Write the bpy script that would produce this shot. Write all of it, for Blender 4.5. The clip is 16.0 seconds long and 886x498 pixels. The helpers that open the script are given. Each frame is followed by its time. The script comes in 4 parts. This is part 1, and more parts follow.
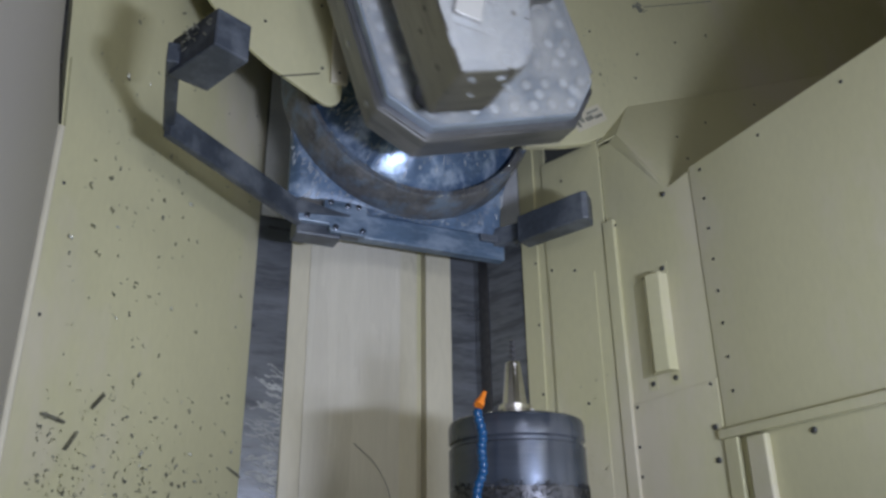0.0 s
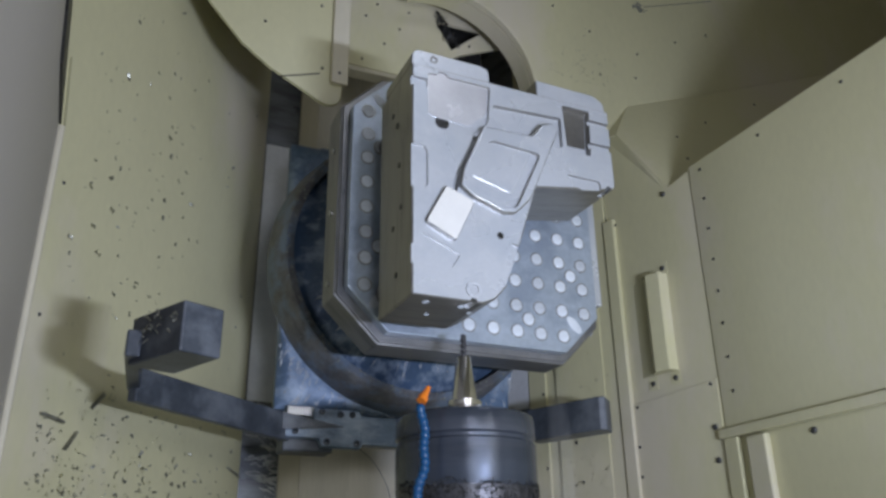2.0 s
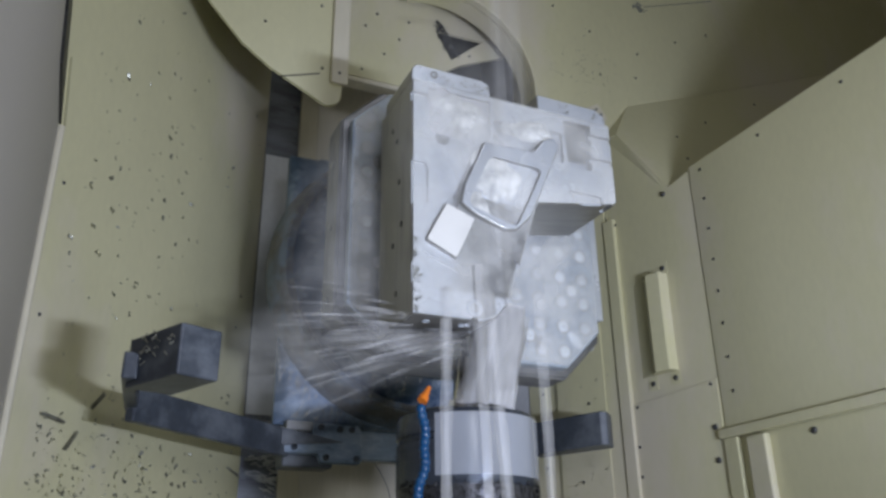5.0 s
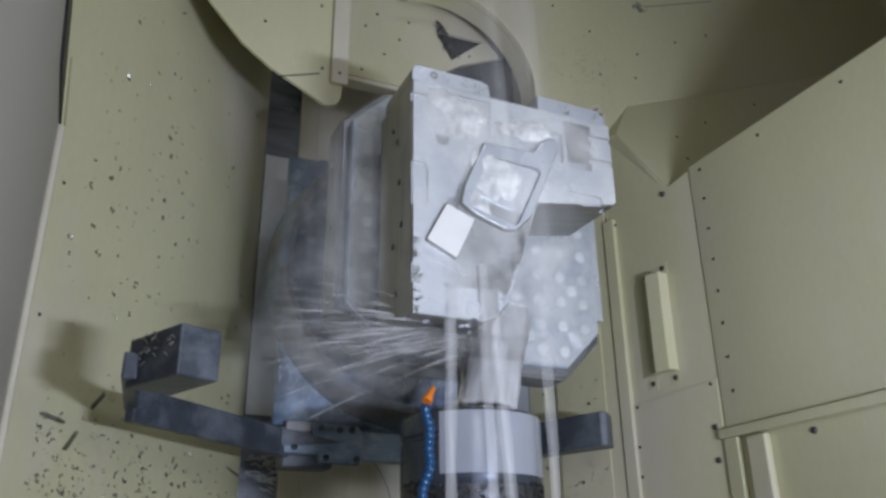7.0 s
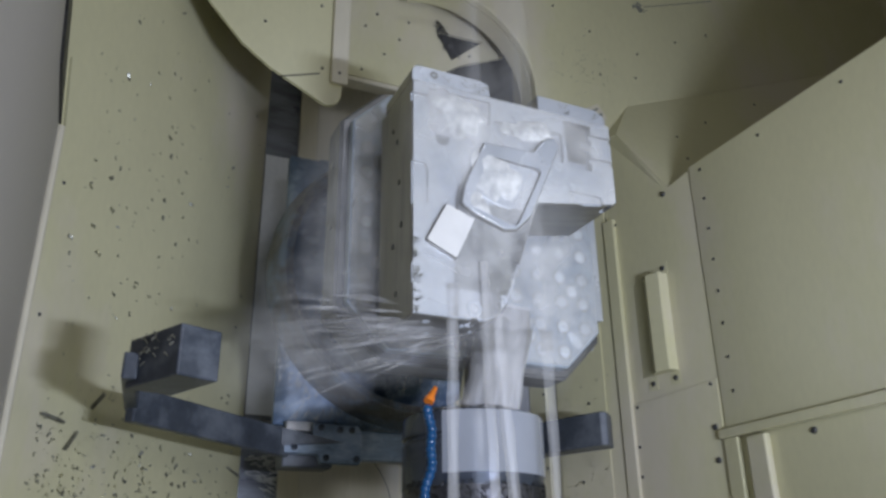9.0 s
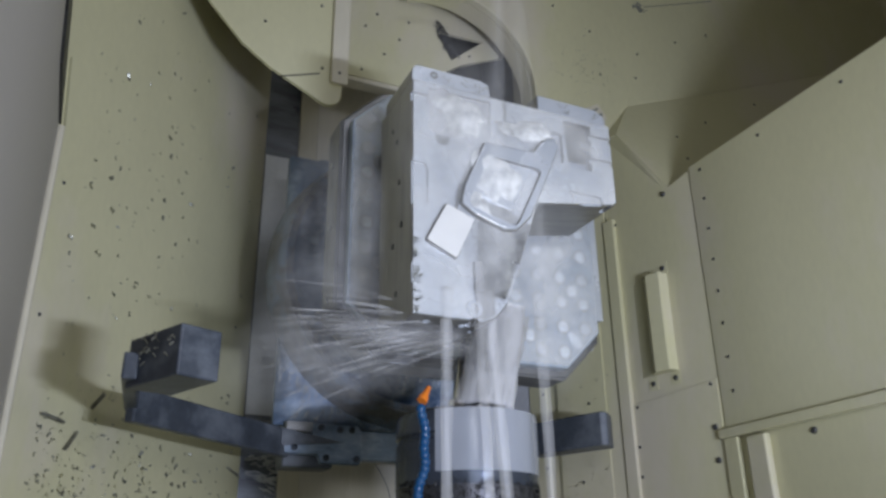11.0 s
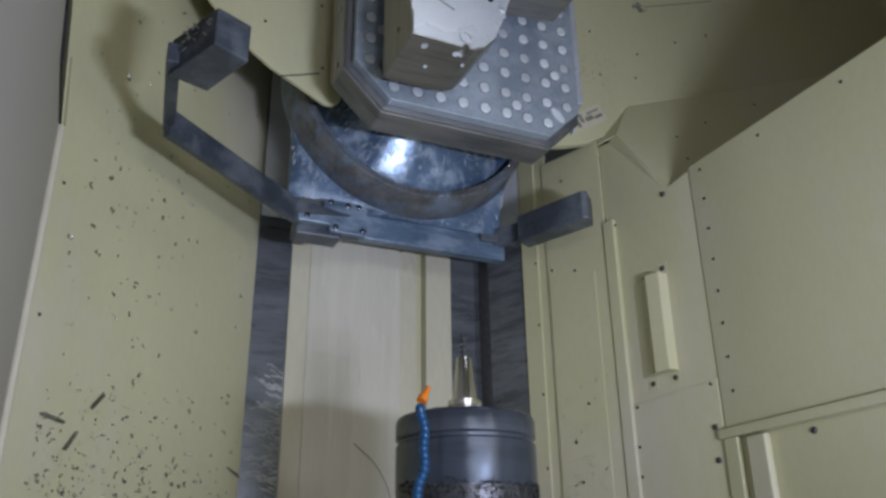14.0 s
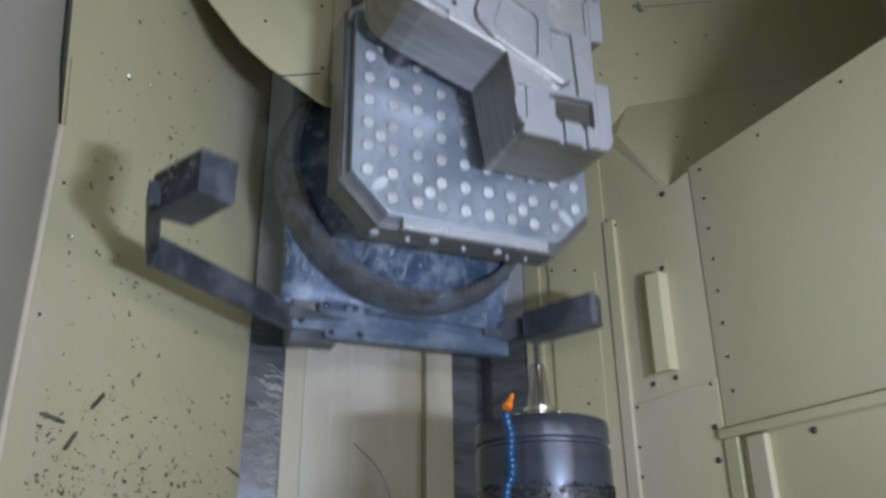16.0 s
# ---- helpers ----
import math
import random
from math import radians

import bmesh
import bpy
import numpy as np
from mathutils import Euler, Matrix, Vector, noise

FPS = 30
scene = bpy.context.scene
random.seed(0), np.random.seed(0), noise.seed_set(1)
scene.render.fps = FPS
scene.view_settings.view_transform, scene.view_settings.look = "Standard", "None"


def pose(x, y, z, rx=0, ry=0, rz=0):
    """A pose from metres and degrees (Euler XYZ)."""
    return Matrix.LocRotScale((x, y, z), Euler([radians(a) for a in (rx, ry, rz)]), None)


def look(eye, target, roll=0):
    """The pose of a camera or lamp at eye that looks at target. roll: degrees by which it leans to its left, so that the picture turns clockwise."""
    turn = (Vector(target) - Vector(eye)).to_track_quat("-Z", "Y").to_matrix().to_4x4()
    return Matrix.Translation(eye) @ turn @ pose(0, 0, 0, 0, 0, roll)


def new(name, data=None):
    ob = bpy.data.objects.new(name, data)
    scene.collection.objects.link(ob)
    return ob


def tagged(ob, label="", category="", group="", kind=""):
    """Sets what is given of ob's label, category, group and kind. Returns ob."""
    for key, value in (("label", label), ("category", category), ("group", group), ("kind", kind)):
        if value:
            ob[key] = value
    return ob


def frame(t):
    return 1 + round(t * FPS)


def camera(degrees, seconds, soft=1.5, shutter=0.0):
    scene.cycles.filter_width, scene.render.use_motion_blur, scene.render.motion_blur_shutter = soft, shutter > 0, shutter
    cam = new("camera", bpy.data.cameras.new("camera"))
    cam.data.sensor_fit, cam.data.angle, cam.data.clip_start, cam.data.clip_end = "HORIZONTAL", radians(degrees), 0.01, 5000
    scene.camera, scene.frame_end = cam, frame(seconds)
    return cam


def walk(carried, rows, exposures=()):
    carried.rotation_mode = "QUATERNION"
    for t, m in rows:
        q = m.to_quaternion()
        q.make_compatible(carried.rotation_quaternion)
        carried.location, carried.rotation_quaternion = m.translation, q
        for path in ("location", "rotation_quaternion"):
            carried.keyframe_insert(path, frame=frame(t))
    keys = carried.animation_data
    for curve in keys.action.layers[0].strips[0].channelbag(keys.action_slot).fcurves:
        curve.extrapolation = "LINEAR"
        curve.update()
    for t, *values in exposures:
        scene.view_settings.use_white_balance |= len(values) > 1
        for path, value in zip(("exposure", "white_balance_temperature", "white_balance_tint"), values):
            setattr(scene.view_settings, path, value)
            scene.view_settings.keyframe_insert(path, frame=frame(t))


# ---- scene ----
# ---------------------------------------------------------------- camera
cam = camera(57.19, 16.0, soft=2.9, shutter=0.6)
HOME = pose(-0.648, -0.61, 1.875, 22.880, -24.130, -0.783)
walk(cam, [(0.0, HOME), (16.0, HOME)], exposures=[(0.0, -0.06), (3.0, -0.06), (6.5, -0.13), (12.0, -0.14), (13.0, -0.18), (14.0, -0.16), (15.2, -0.08), (16.0, -0.06)])

# ---------------------------------------------------------------- light
world = bpy.data.worlds.new("world")
scene.world = world
world.use_nodes = True
world.node_tree.nodes["Background"].inputs[0].default_value = (0.8, 0.9, 1.0, 1)
world.node_tree.nodes["Background"].inputs[1].default_value = 0.02


YF, YB = -1.35, 1.9          # front and rear of the enclosure
COOL, PINK, WARM, PLAIN = (0.855, 0.95, 1.25), (0.92, 0.96, 1.08), (0.94, 0.94, 0.90), (0.86, 0.97, 0.98)


def area(name, m, sx, sy, watts, colour, spread=180):
    d = bpy.data.lights.new(name, "AREA")
    d.shape, d.size, d.size_y, d.energy, d.color = "RECTANGLE", sx, sy, watts, colour
    d.spread = radians(spread)
    ob = new(name, d)
    ob.matrix_world = m
    return ob


area("work_light", look((-0.02, -0.60, 2.00), (-0.06, 0.14, 0.3)), 0.24, 0.035, 6.1, COOL, 112)
# unseen left fill, added to brighten the slope foot and apron
area("door_light", look((-0.42, -0.15, 2.12), (-0.28, 0.25, 0.0)), 0.30, 0.12, 1.7, PINK, 130)
area("rear_light", look((0.16, 1.35, 2.15), (-0.05, 0.30, 0.1)), 0.60, 0.25, 1.3, PINK, 150)
area("side_light", look((0.24, -0.22, 1.97), (0.10, 0.15, 0.3)), 0.06, 0.42, 0.8, WARM, 110)
# unseen broad fill under the roof, added to lift the dark tones
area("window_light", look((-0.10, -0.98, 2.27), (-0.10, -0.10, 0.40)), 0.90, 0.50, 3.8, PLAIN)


# ---------------------------------------------------------------- materials
def material(name, colour, rough=0.5, metal=0.0, vary=0.12, scale=6.0, bump=0.05, fine=90.0, spec=0.5, rand=0.0, stain=None, stain_amount=0.0, stain_scale=3.0, stretch=(1, 1, 1), coat=0.0, emit=0.0):
    m = bpy.data.materials.new(name)
    m.use_nodes = True
    n, l = m.node_tree.nodes, m.node_tree.links
    b = n["Principled BSDF"]
    b.inputs["Roughness"].default_value = rough
    b.inputs["Metallic"].default_value = metal
    b.inputs["Specular IOR Level"].default_value = spec
    b.inputs["Coat Weight"].default_value = coat
    b.inputs["Coat Roughness"].default_value = 0.12
    tc = n.new("ShaderNodeTexCoord")
    mp = n.new("ShaderNodeMapping")
    mp.inputs["Scale"].default_value = stretch
    l.new(tc.outputs["Object"], mp.inputs["Vector"])
    big = n.new("ShaderNodeTexNoise")
    big.inputs["Scale"].default_value, big.inputs["Detail"].default_value = scale, 5
    small = n.new("ShaderNodeTexNoise")
    small.inputs["Scale"].default_value, small.inputs["Detail"].default_value = fine, 4
    l.new(mp.outputs[0], big.inputs["Vector"])
    l.new(mp.outputs[0], small.inputs["Vector"])
    mixn = n.new("ShaderNodeMath")
    mixn.operation = "ADD"
    half = n.new("ShaderNodeMath")
    half.operation = "MULTIPLY"
    half.inputs[1].default_value = 0.45
    l.new(small.outputs["Fac"], half.inputs[0])
    l.new(big.outputs["Fac"], mixn.inputs[0])
    l.new(half.outputs[0], mixn.inputs[1])
    ramp = n.new("ShaderNodeValToRGB")
    ramp.color_ramp.elements[0].position, ramp.color_ramp.elements[1].position = 0.45, 1.0
    lo = [c * (1 - vary) for c in colour]
    hi = [min(1, c * (1 + vary)) for c in colour]
    ramp.color_ramp.elements[0].color, ramp.color_ramp.elements[1].color = (*lo, 1), (*hi, 1)
    l.new(mixn.outputs[0], ramp.inputs["Fac"])
    out = ramp.outputs["Color"]
    if stain:
        sn = n.new("ShaderNodeTexNoise")
        sn.inputs["Scale"].default_value, sn.inputs["Detail"].default_value = stain_scale, 8
        sn.inputs["Roughness"].default_value = 0.65
        l.new(mp.outputs[0], sn.inputs["Vector"])
        sr = n.new("ShaderNodeValToRGB")
        sr.color_ramp.elements[0].position, sr.color_ramp.elements[1].position = 0.48, 0.62
        sr.color_ramp.elements[0].color = (0, 0, 0, 1)
        sr.color_ramp.elements[1].color = (stain_amount, stain_amount, stain_amount, 1)
        l.new(sn.outputs["Fac"], sr.inputs["Fac"])
        mx = n.new("ShaderNodeMixRGB")
        mx.inputs["Color2"].default_value = (*stain, 1)
        l.new(sr.outputs["Color"], mx.inputs["Fac"])
        l.new(out, mx.inputs["Color1"])
        out = mx.outputs["Color"]
    if rand:
        oi = n.new("ShaderNodeObjectInfo")
        mr = n.new("ShaderNodeMapRange")
        mr.inputs["To Min"].default_value, mr.inputs["To Max"].default_value = 1 - rand, 1 + rand
        l.new(oi.outputs["Random"], mr.inputs["Value"])
        hs = n.new("ShaderNodeHueSaturation")
        l.new(mr.outputs[0], hs.inputs["Value"])
        l.new(out, hs.inputs["Color"])
        out = hs.outputs["Color"]
    l.new(out, b.inputs["Base Color"])
    rr = n.new("ShaderNodeMapRange")
    rr.inputs["To Min"].default_value, rr.inputs["To Max"].default_value = max(0.02, rough - 0.1), min(1, rough + 0.1)
    l.new(big.outputs["Fac"], rr.inputs["Value"])
    l.new(rr.outputs[0], b.inputs["Roughness"])
    if bump:
        bp = n.new("ShaderNodeBump")
        bp.inputs["Strength"].default_value, bp.inputs["Distance"].default_value = bump, 0.004
        l.new(small.outputs["Fac"], bp.inputs["Height"])
        l.new(bp.outputs[0], b.inputs["Normal"])
    return m


CREAM = material("cream_paint", (0.585, 0.555, 0.350), 0.34, vary=0.07, scale=3, bump=0.04, stain=(0.63, 0.57, 0.475), stain_amount=0.75, stain_scale=1.9, stretch=(1, 0.45, 1))
WHITE = material("pale_cover_paint", (0.62, 0.575, 0.45), 0.30, vary=0.10, scale=4, bump=0.03, stretch=(1, 0.25, 1))
SHEET = material("paler_sheet_paint", (0.65, 0.61, 0.52), 0.28, vary=0.10, scale=4, bump=0.03, stretch=(3, 0.25, 1), stain=(0.60, 0.57, 0.48), stain_amount=0.5, stain_scale=5)
DOOR = material("grey_paint", (0.40, 0.372, 0.335), 0.45, vary=0.05, scale=2)
# pale plate, whitened further so it looks lit in the pallet's shade
APRON = material("wet_pale_steel", (0.70, 0.71, 0.73), 0.42, 0.0, vary=0.12, scale=6, stain=(0.56, 0.58, 0.61), stain_amount=0.6, stain_scale=9)
STRIP = material("wet_dark_steel", (0.15, 0.16, 0.18), 0.30, 0.3, vary=0.3, scale=4, fine=30, stretch=(1, 5, 1), stain=(0.06, 0.065, 0.075), stain_amount=0.7, stain_scale=6)
IRON = material("dark_blue_paint", (0.088, 0.135, 0.205), 0.36, 0.1, vary=0.35, scale=8, stain=(0.24, 0.30, 0.39), stain_amount=0.85, stain_scale=13, stretch=(0.6, 1.4, 1))
BLUE = material("wet_blue_cover", (0.078, 0.125, 0.210), 0.17, 0.3, vary=0.35, scale=7, fine=60, bump=0.18, stain=(0.30, 0.37, 0.48), stain_amount=0.9, stain_scale=13, stretch=(1.8, 1.8, 0.22))
SKIRT = material("wet_blue_skirt", (0.085, 0.135, 0.22), 0.42, 0.1, vary=0.4, scale=7, fine=60, bump=0.15, stain=(0.24, 0.31, 0.42), stain_amount=0.85, stain_scale=12, stretch=(1.6, 1.6, 0.4))
STEEL = material("machined_steel", (0.42, 0.42, 0.42), 0.3, 0.85, vary=0.12, scale=10, stretch=(1, 1, 6))
RINGM = material("chip_worn_ring", (0.125, 0.125, 0.13), 0.50, 0.15, vary=0.5, scale=24, bump=0.4, stain=(0.15, 0.20, 0.27), stain_amount=0.9, stain_scale=14)
ALU = material("milled_aluminium", (0.555, 0.580, 0.615), 0.28, 0.35, vary=0.09, scale=5, fine=140, stain=(0.46, 0.50, 0.55), stain_amount=0.7, stain_scale=8)
# the pad's smooth sheen is put into a paler base colour
PADM = material("sheen_pale_milled_face", (0.70, 0.69, 0.66), 0.42, 0.1, vary=0.05, scale=30, fine=200)
POCKET = material("glossy_milled_pocket", (0.62, 0.62, 0.64), 0.24, 0.4, vary=0.12, scale=18, fine=160)
PLATE = material("pallet_top", (0.41, 0.47, 0.55), 0.32, 0.4, vary=0.2, scale=6, stain=(0.25, 0.30, 0.38), stain_amount=0.7, stain_scale=9)
DISC = material("hole_plug", (0.56, 0.60, 0.65), 0.50, 0.15, vary=0.1, scale=30, rand=0.20)
HEAD = material("spindle_grey_paint", (0.062, 0.074, 0.098), 0.22, 0.55, vary=0.25, scale=5, bump=0.12, stain=(0.11, 0.12, 0.145), stain_amount=0.6, stain_scale=4, stretch=(0.5, 7, 0.5))
CHROME = material("ground_tool_steel", (0.60, 0.59, 0.58), 0.22, 1.0, vary=0.08, scale=20)
CARB = material("dark_carbide", (0.10, 0.10, 0.11), 0.35, 0.7, vary=0.2, scale=80)
HOSE = material("blue_plastic", (0.006, 0.062, 0.165), 0.28, vary=0.2, scale=40)
ORANGE = material("orange_plastic", (0.75, 0.20, 0.02), 0.35, vary=0.05, scale=40)
SCREW = material("dark_screw", (0.10, 0.10, 0.10), 0.45, 0.6, vary=0.2, scale=90)
BLACK = material("black_chips", (0.016, 0.016, 0.016), 0.5, 0.1, vary=0.5, scale=60)


# ---------------------------------------------------------------- mesh tools
def link(name, bm, mat, parent=None, m=None, smooth=False):
    me = bpy.data.meshes.new(name)
    bmesh.ops.recalc_face_normals(bm, faces=bm.faces)
    bm.to_mesh(me)
    bm.free()
    me.materials.append(mat)
    if smooth:
        for p in me.polygons:
            p.use_smooth = True
        me.set_sharp_from_angle(angle=radians(35))
    ob = new(name, me)
    if parent:
        ob.parent = parent
    if m:
        ob.matrix_basis = m
    return ob


def part(name, bm, mat, parent, label="", m=None, smooth=False):
    return tagged(link(name, bm, mat, parent, m, smooth), label)


def thing(name, label, category, m=None, group="", kind=""):
    ob = new(name)
    ob.empty_display_size = 0.05
    if m:
        ob.matrix_basis = m
    return tagged(ob, label, category, group, kind)


def bevel(bm, w, seg=2):
    if w:
        bmesh.ops.bevel(bm, geom=[e for e in bm.edges if e.is_manifold and e.calc_face_angle(0) > 0.5], offset=w, segments=seg, affect="EDGES", profile=0.5)
    return bm


def box(x0, x1, y0, y1, z0, z1, b=0.0, seg=2):
    bm = bmesh.new()
    bmesh.ops.create_cube(bm, size=1, matrix=Matrix.Translation(((x0 + x1) / 2, (y0 + y1) / 2, (z0 + z1) / 2)) @ Matrix.Diagonal((x1 - x0, y1 - y0, z1 - z0, 1)))
    return bevel(bm, b, seg)


def prism(pts, h0, h1, axis="z", b=0.0, seg=2):
    """A polygon swept from h0 to h1 along an axis; pts hold the two other coordinates in order."""
    put = {"z": lambda a, c, h: (a, c, h), "y": lambda a, c, h: (a, h, c), "x": lambda a, c, h: (h, a, c)}[axis]
    bm = bmesh.new()
    lo = [bm.verts.new(put(a, c, h0)) for a, c in pts]
    hi = [bm.verts.new(put(a, c, h1)) for a, c in pts]
    bm.faces.new(lo)
    bm.faces.new(hi)
    for i in range(len(pts)):
        j = (i + 1) % len(pts)
        bm.faces.new((lo[i], lo[j], hi[j], hi[i]))
    bmesh.ops.recalc_face_normals(bm, faces=bm.faces)
    return bevel(bm, b, seg)


def lathe(profile, n=48, axis="z"):
    """profile: (radius, height) pairs, turned about an axis."""
    bm = bmesh.new()
    rings = []
    for r, h in profile:
        ring = []
        for i in range(n):
            a = 2 * math.pi * i / n
            c, s = r * math.cos(a), r * math.sin(a)
            ring.append(bm.verts.new((c, s, h) if axis == "z" else (c, h, s) if axis == "y" else (h, c, s)))
        rings.append(ring)
    for a, c in zip(rings, rings[1:]):
        for i in range(n):
            j = (i + 1) % n
            bm.faces.new((a[i], a[j], c[j], c[i]))
    if profile[0][0] > 1e-6:
        bm.faces.new(rings[0])
    if profile[-1][0] > 1e-6:
        bm.faces.new(rings[-1])
    bmesh.ops.remove_doubles(bm, verts=bm.verts, dist=1e-7)
    return bm


def ring_strip(profile, n=96):
    """A closed section (radius, height) turned about z."""
    bm = bmesh.new()
    k = len(profile)
    v = [[bm.verts.new((r * math.cos(2 * math.pi * i / n), r * math.sin(2 * math.pi * i / n), h)) for r, h in profile] for i in range(n)]
    for i in range(n):
        for j in range(k):
            a, c = (i + 1) % n, (j + 1) % k
            bm.faces.new((v[i][j], v[a][j], v[a][c], v[i][c]))
    return bm


def octagon(h, c):
    return [(-h + c, -h), (h - c, -h), (h, -h + c), (h, h - c), (h - c, h), (-h + c, h), (-h, h - c), (-h, -h + c)]


def slab(name, pts, thick, mat, label, category="panel"):
    """A flat panel through corners in space, with its thickness behind it."""
    bm = bmesh.new()
    p = [Vector(q) for q in pts]
    n = sum(((p[i] - p[0]).cross(p[i + 1] - p[0]) for i in range(1, len(p) - 1)), Vector()).normalized()
    if n.dot(Vector((-0.4, -0.5, 1.2)) - p[0]) < 0:
        n = -n
    lo = [bm.verts.new(q) for q in p]
    hi = [bm.verts.new(q - n * thick) for q in p]
    bm.faces.new(lo)
    bm.faces.new(hi)
    for i in range(len(p)):
        j = (i + 1) % len(p)
        bm.faces.new((lo[i], lo[j], hi[j], hi[i]))
    return tagged(link(name, bm, mat), label, category, kind="structure")


def wet(name, colour, lo, hi, scale=14.0, rough=0.25, stretch=(1, 1, 1), fade=False):
    """Foamy coolant: a white liquid with thin and thick places."""
    m = bpy.data.materials.new(name)
    m.use_nodes = True
    n, l = m.node_tree.nodes, m.node_tree.links
    b = n["Principled BSDF"]
    b.inputs["Base Color"].default_value = (*colour, 1)
    b.inputs["Roughness"].default_value = rough
    tc, mp = n.new("ShaderNodeTexCoord"), n.new("ShaderNodeMapping")
    mp.inputs["Scale"].default_value = stretch
    l.new(tc.outputs["Object"], mp.inputs["Vector"])
    ns = n.new("ShaderNodeTexNoise")
    ns.inputs["Scale"].default_value, ns.inputs["Detail"].default_value = scale, 5
    l.new(mp.outputs[0], ns.inputs["Vector"])
    mr = n.new("ShaderNodeMapRange")
    mr.inputs["From Min"].default_value, mr.inputs["From Max"].default_value = 0.3, 0.7
    mr.inputs["To Min"].default_value, mr.inputs["To Max"].default_value = lo, hi
    l.new(ns.outputs["Fac"], mr.inputs["Value"])
    out = mr.outputs[0]
    if fade:
        # thins out towards the edge of the drifting patch
        gr = n.new("ShaderNodeTexGradient")
        gr.gradient_type = "SPHERICAL"
        l.new(tc.outputs["Object"], gr.inputs["Vector"])
        mu = n.new("ShaderNodeMath")
        mu.operation = "MULTIPLY"
        l.new(out, mu.inputs[0])
        l.new(gr.outputs["Fac"], mu.inputs[1])
        out = mu.outputs[0]
    l.new(out, b.inputs["Alpha"])
    return m


FOAM = wet("coolant_foam", (0.62, 0.63, 0.62), 0.35, 0.9)
JET = wet("coolant_jet", (0.95, 0.94, 0.92), 0.03, 0.27, 9, 0.3, (1, 0.25, 1))
FILM = wet("coolant_film", (0.80, 0.80, 0.78), 0.0, 0.44, 9, 0.2)
NFILM = wet("thin_coolant_film", (0.66, 0.69, 0.75), 0.30, 0.48, 5, 0.2, (1, 0.3, 1))
FAN = wet("coolant_fan", (0.96, 0.95, 0.94), 0.05, 0.21, 7, 0.35, (1, 0.2, 1))
SPRAY = wet("coolant_spray", (0.90, 0.89, 0.87), 0.01, 0.17, 22, 0.3)
STREAK = wet("coolant_streak", (0.70, 0.74, 0.80), 0.08, 0.50, 30, 0.2)
MIST = wet("coolant_mist", (0.90, 0.89, 0.87), 0.06, 0.22, 3, 0.6, fade=True)
CHIP = material("grey_chip", (0.30, 0.30, 0.255), 0.35, 0.65, vary=0.5, scale=60, bump=0)
# darker metal copy: shade of sides and recesses put into its colour
SIDE = material("shade_dark_metal", (0.30, 0.29, 0.27), 0.38, 0.8, vary=0.15, scale=8, fine=120, stretch=(1, 1, 8), stain=(0.16, 0.16, 0.16), stain_amount=0.5, stain_scale=7)
# pallet side tone darkened to stand in for the shade on it
PSIDE = material("shade_dark_pallet_side", (0.22, 0.22, 0.225), 0.32, 0.55, vary=0.25, scale=8, fine=100, stretch=(1, 1, 6), stain=(0.12, 0.125, 0.14), stain_amount=0.6, stain_scale=6)
ARM = material("black_blue_arm", (0.052, 0.062, 0.080), 0.42, 0.1, vary=0.45, scale=9, stain=(0.15, 0.165, 0.19), stain_amount=0.7, stain_scale=9)
INK = material("faded_ink", (0.24, 0.24, 0.20), 0.6, vary=0.4, scale=60)
DROP = bpy.data.materials.new("coolant_drop")
DROP.use_nodes = True
_b = DROP.node_tree.nodes["Principled BSDF"]
_b.inputs["Base Color"].default_value = (0.95, 0.96, 0.92, 1)
_b.inputs["Roughness"].default_value = 0.04
_b.inputs["Transmission Weight"].default_value = 1.0
_b.inputs["IOR"].default_value = 1.33
# ---------------------------------------------------------------- the enclosure
TY = 0.02          # table axis when the table is forward
UP_L = Vector((-0.440, 0, 0.525)).normalized()          # up the left slope
N_L = Vector((0.525, 0, 0.440)).normalized()
N_R = Vector((-0.94, 0, 0.342)).normalized()            # right slope
N_S = Vector((-0.979, 0, 0.205)).normalized()           # right side panel


def on_left(y, w, h=0.0):
    """A point on the left slope: w metres up from its foot, h off the sheet."""
    return Vector((-0.30, y, 0.0)) + UP_L * w + N_L * h


def on_right(y, z):
    return Vector((0.30 + 0.364 * z, y, z))


def on_side(y, z):
    return Vector((0.453 + 0.21 * (z - 0.42), y, z))


def face_pose(p, n):
    return Matrix.Translation(p) @ n.to_track_quat("Z", "Y").to_matrix().to_4x4()


def screw_mesh(r, h):
    bm = lathe([(r, 0.0), (r, h * 0.6), (r * 0.75, h), (r * 0.4, h), (r * 0.35, h * 0.4), (0.0, h * 0.4)], 10)
    me = bpy.data.meshes.new("screw")
    bm.to_mesh(me)
    bm.free()
    me.materials.append(SCREW)
    return me


SMALL_SCREW, BIG_SCREW = screw_mesh(0.0034, 0.002), screw_mesh(0.0060, 0.004)


def screws(parent, places, n, big=False):
    for p in places:
        ob = new("screw", BIG_SCREW if big else SMALL_SCREW)
        ob.parent = parent
        ob.matrix_basis = face_pose(Vector(p) + n * 0.0002, n)


def structure(name, bm, mat, label, category):
    return tagged(link(name, bm, mat), label, category, kind="structure")


# floor covers under the table
structure("floor", box(-0.32, 0.34, YF, YB, -0.07, -0.040), STRIP, "dark wet floor under the way covers", "floor")
structure("way_cover", box(-0.213, 0.127, YF, YB, -0.040, 0.0, 0.003), WHITE, "pale painted sliding way cover", "way cover")
structure("way_cover_sheet", box(-0.165, 0.078, YF, YB, 0.0005, 0.0035, 0.001), SHEET, "paler middle sheet of the way cover", "way cover")
structure("way_cover", box(0.151, 0.225, YF, YB, -0.040, 0.002, 0.003), WHITE, "narrow pale painted way cover", "way cover")
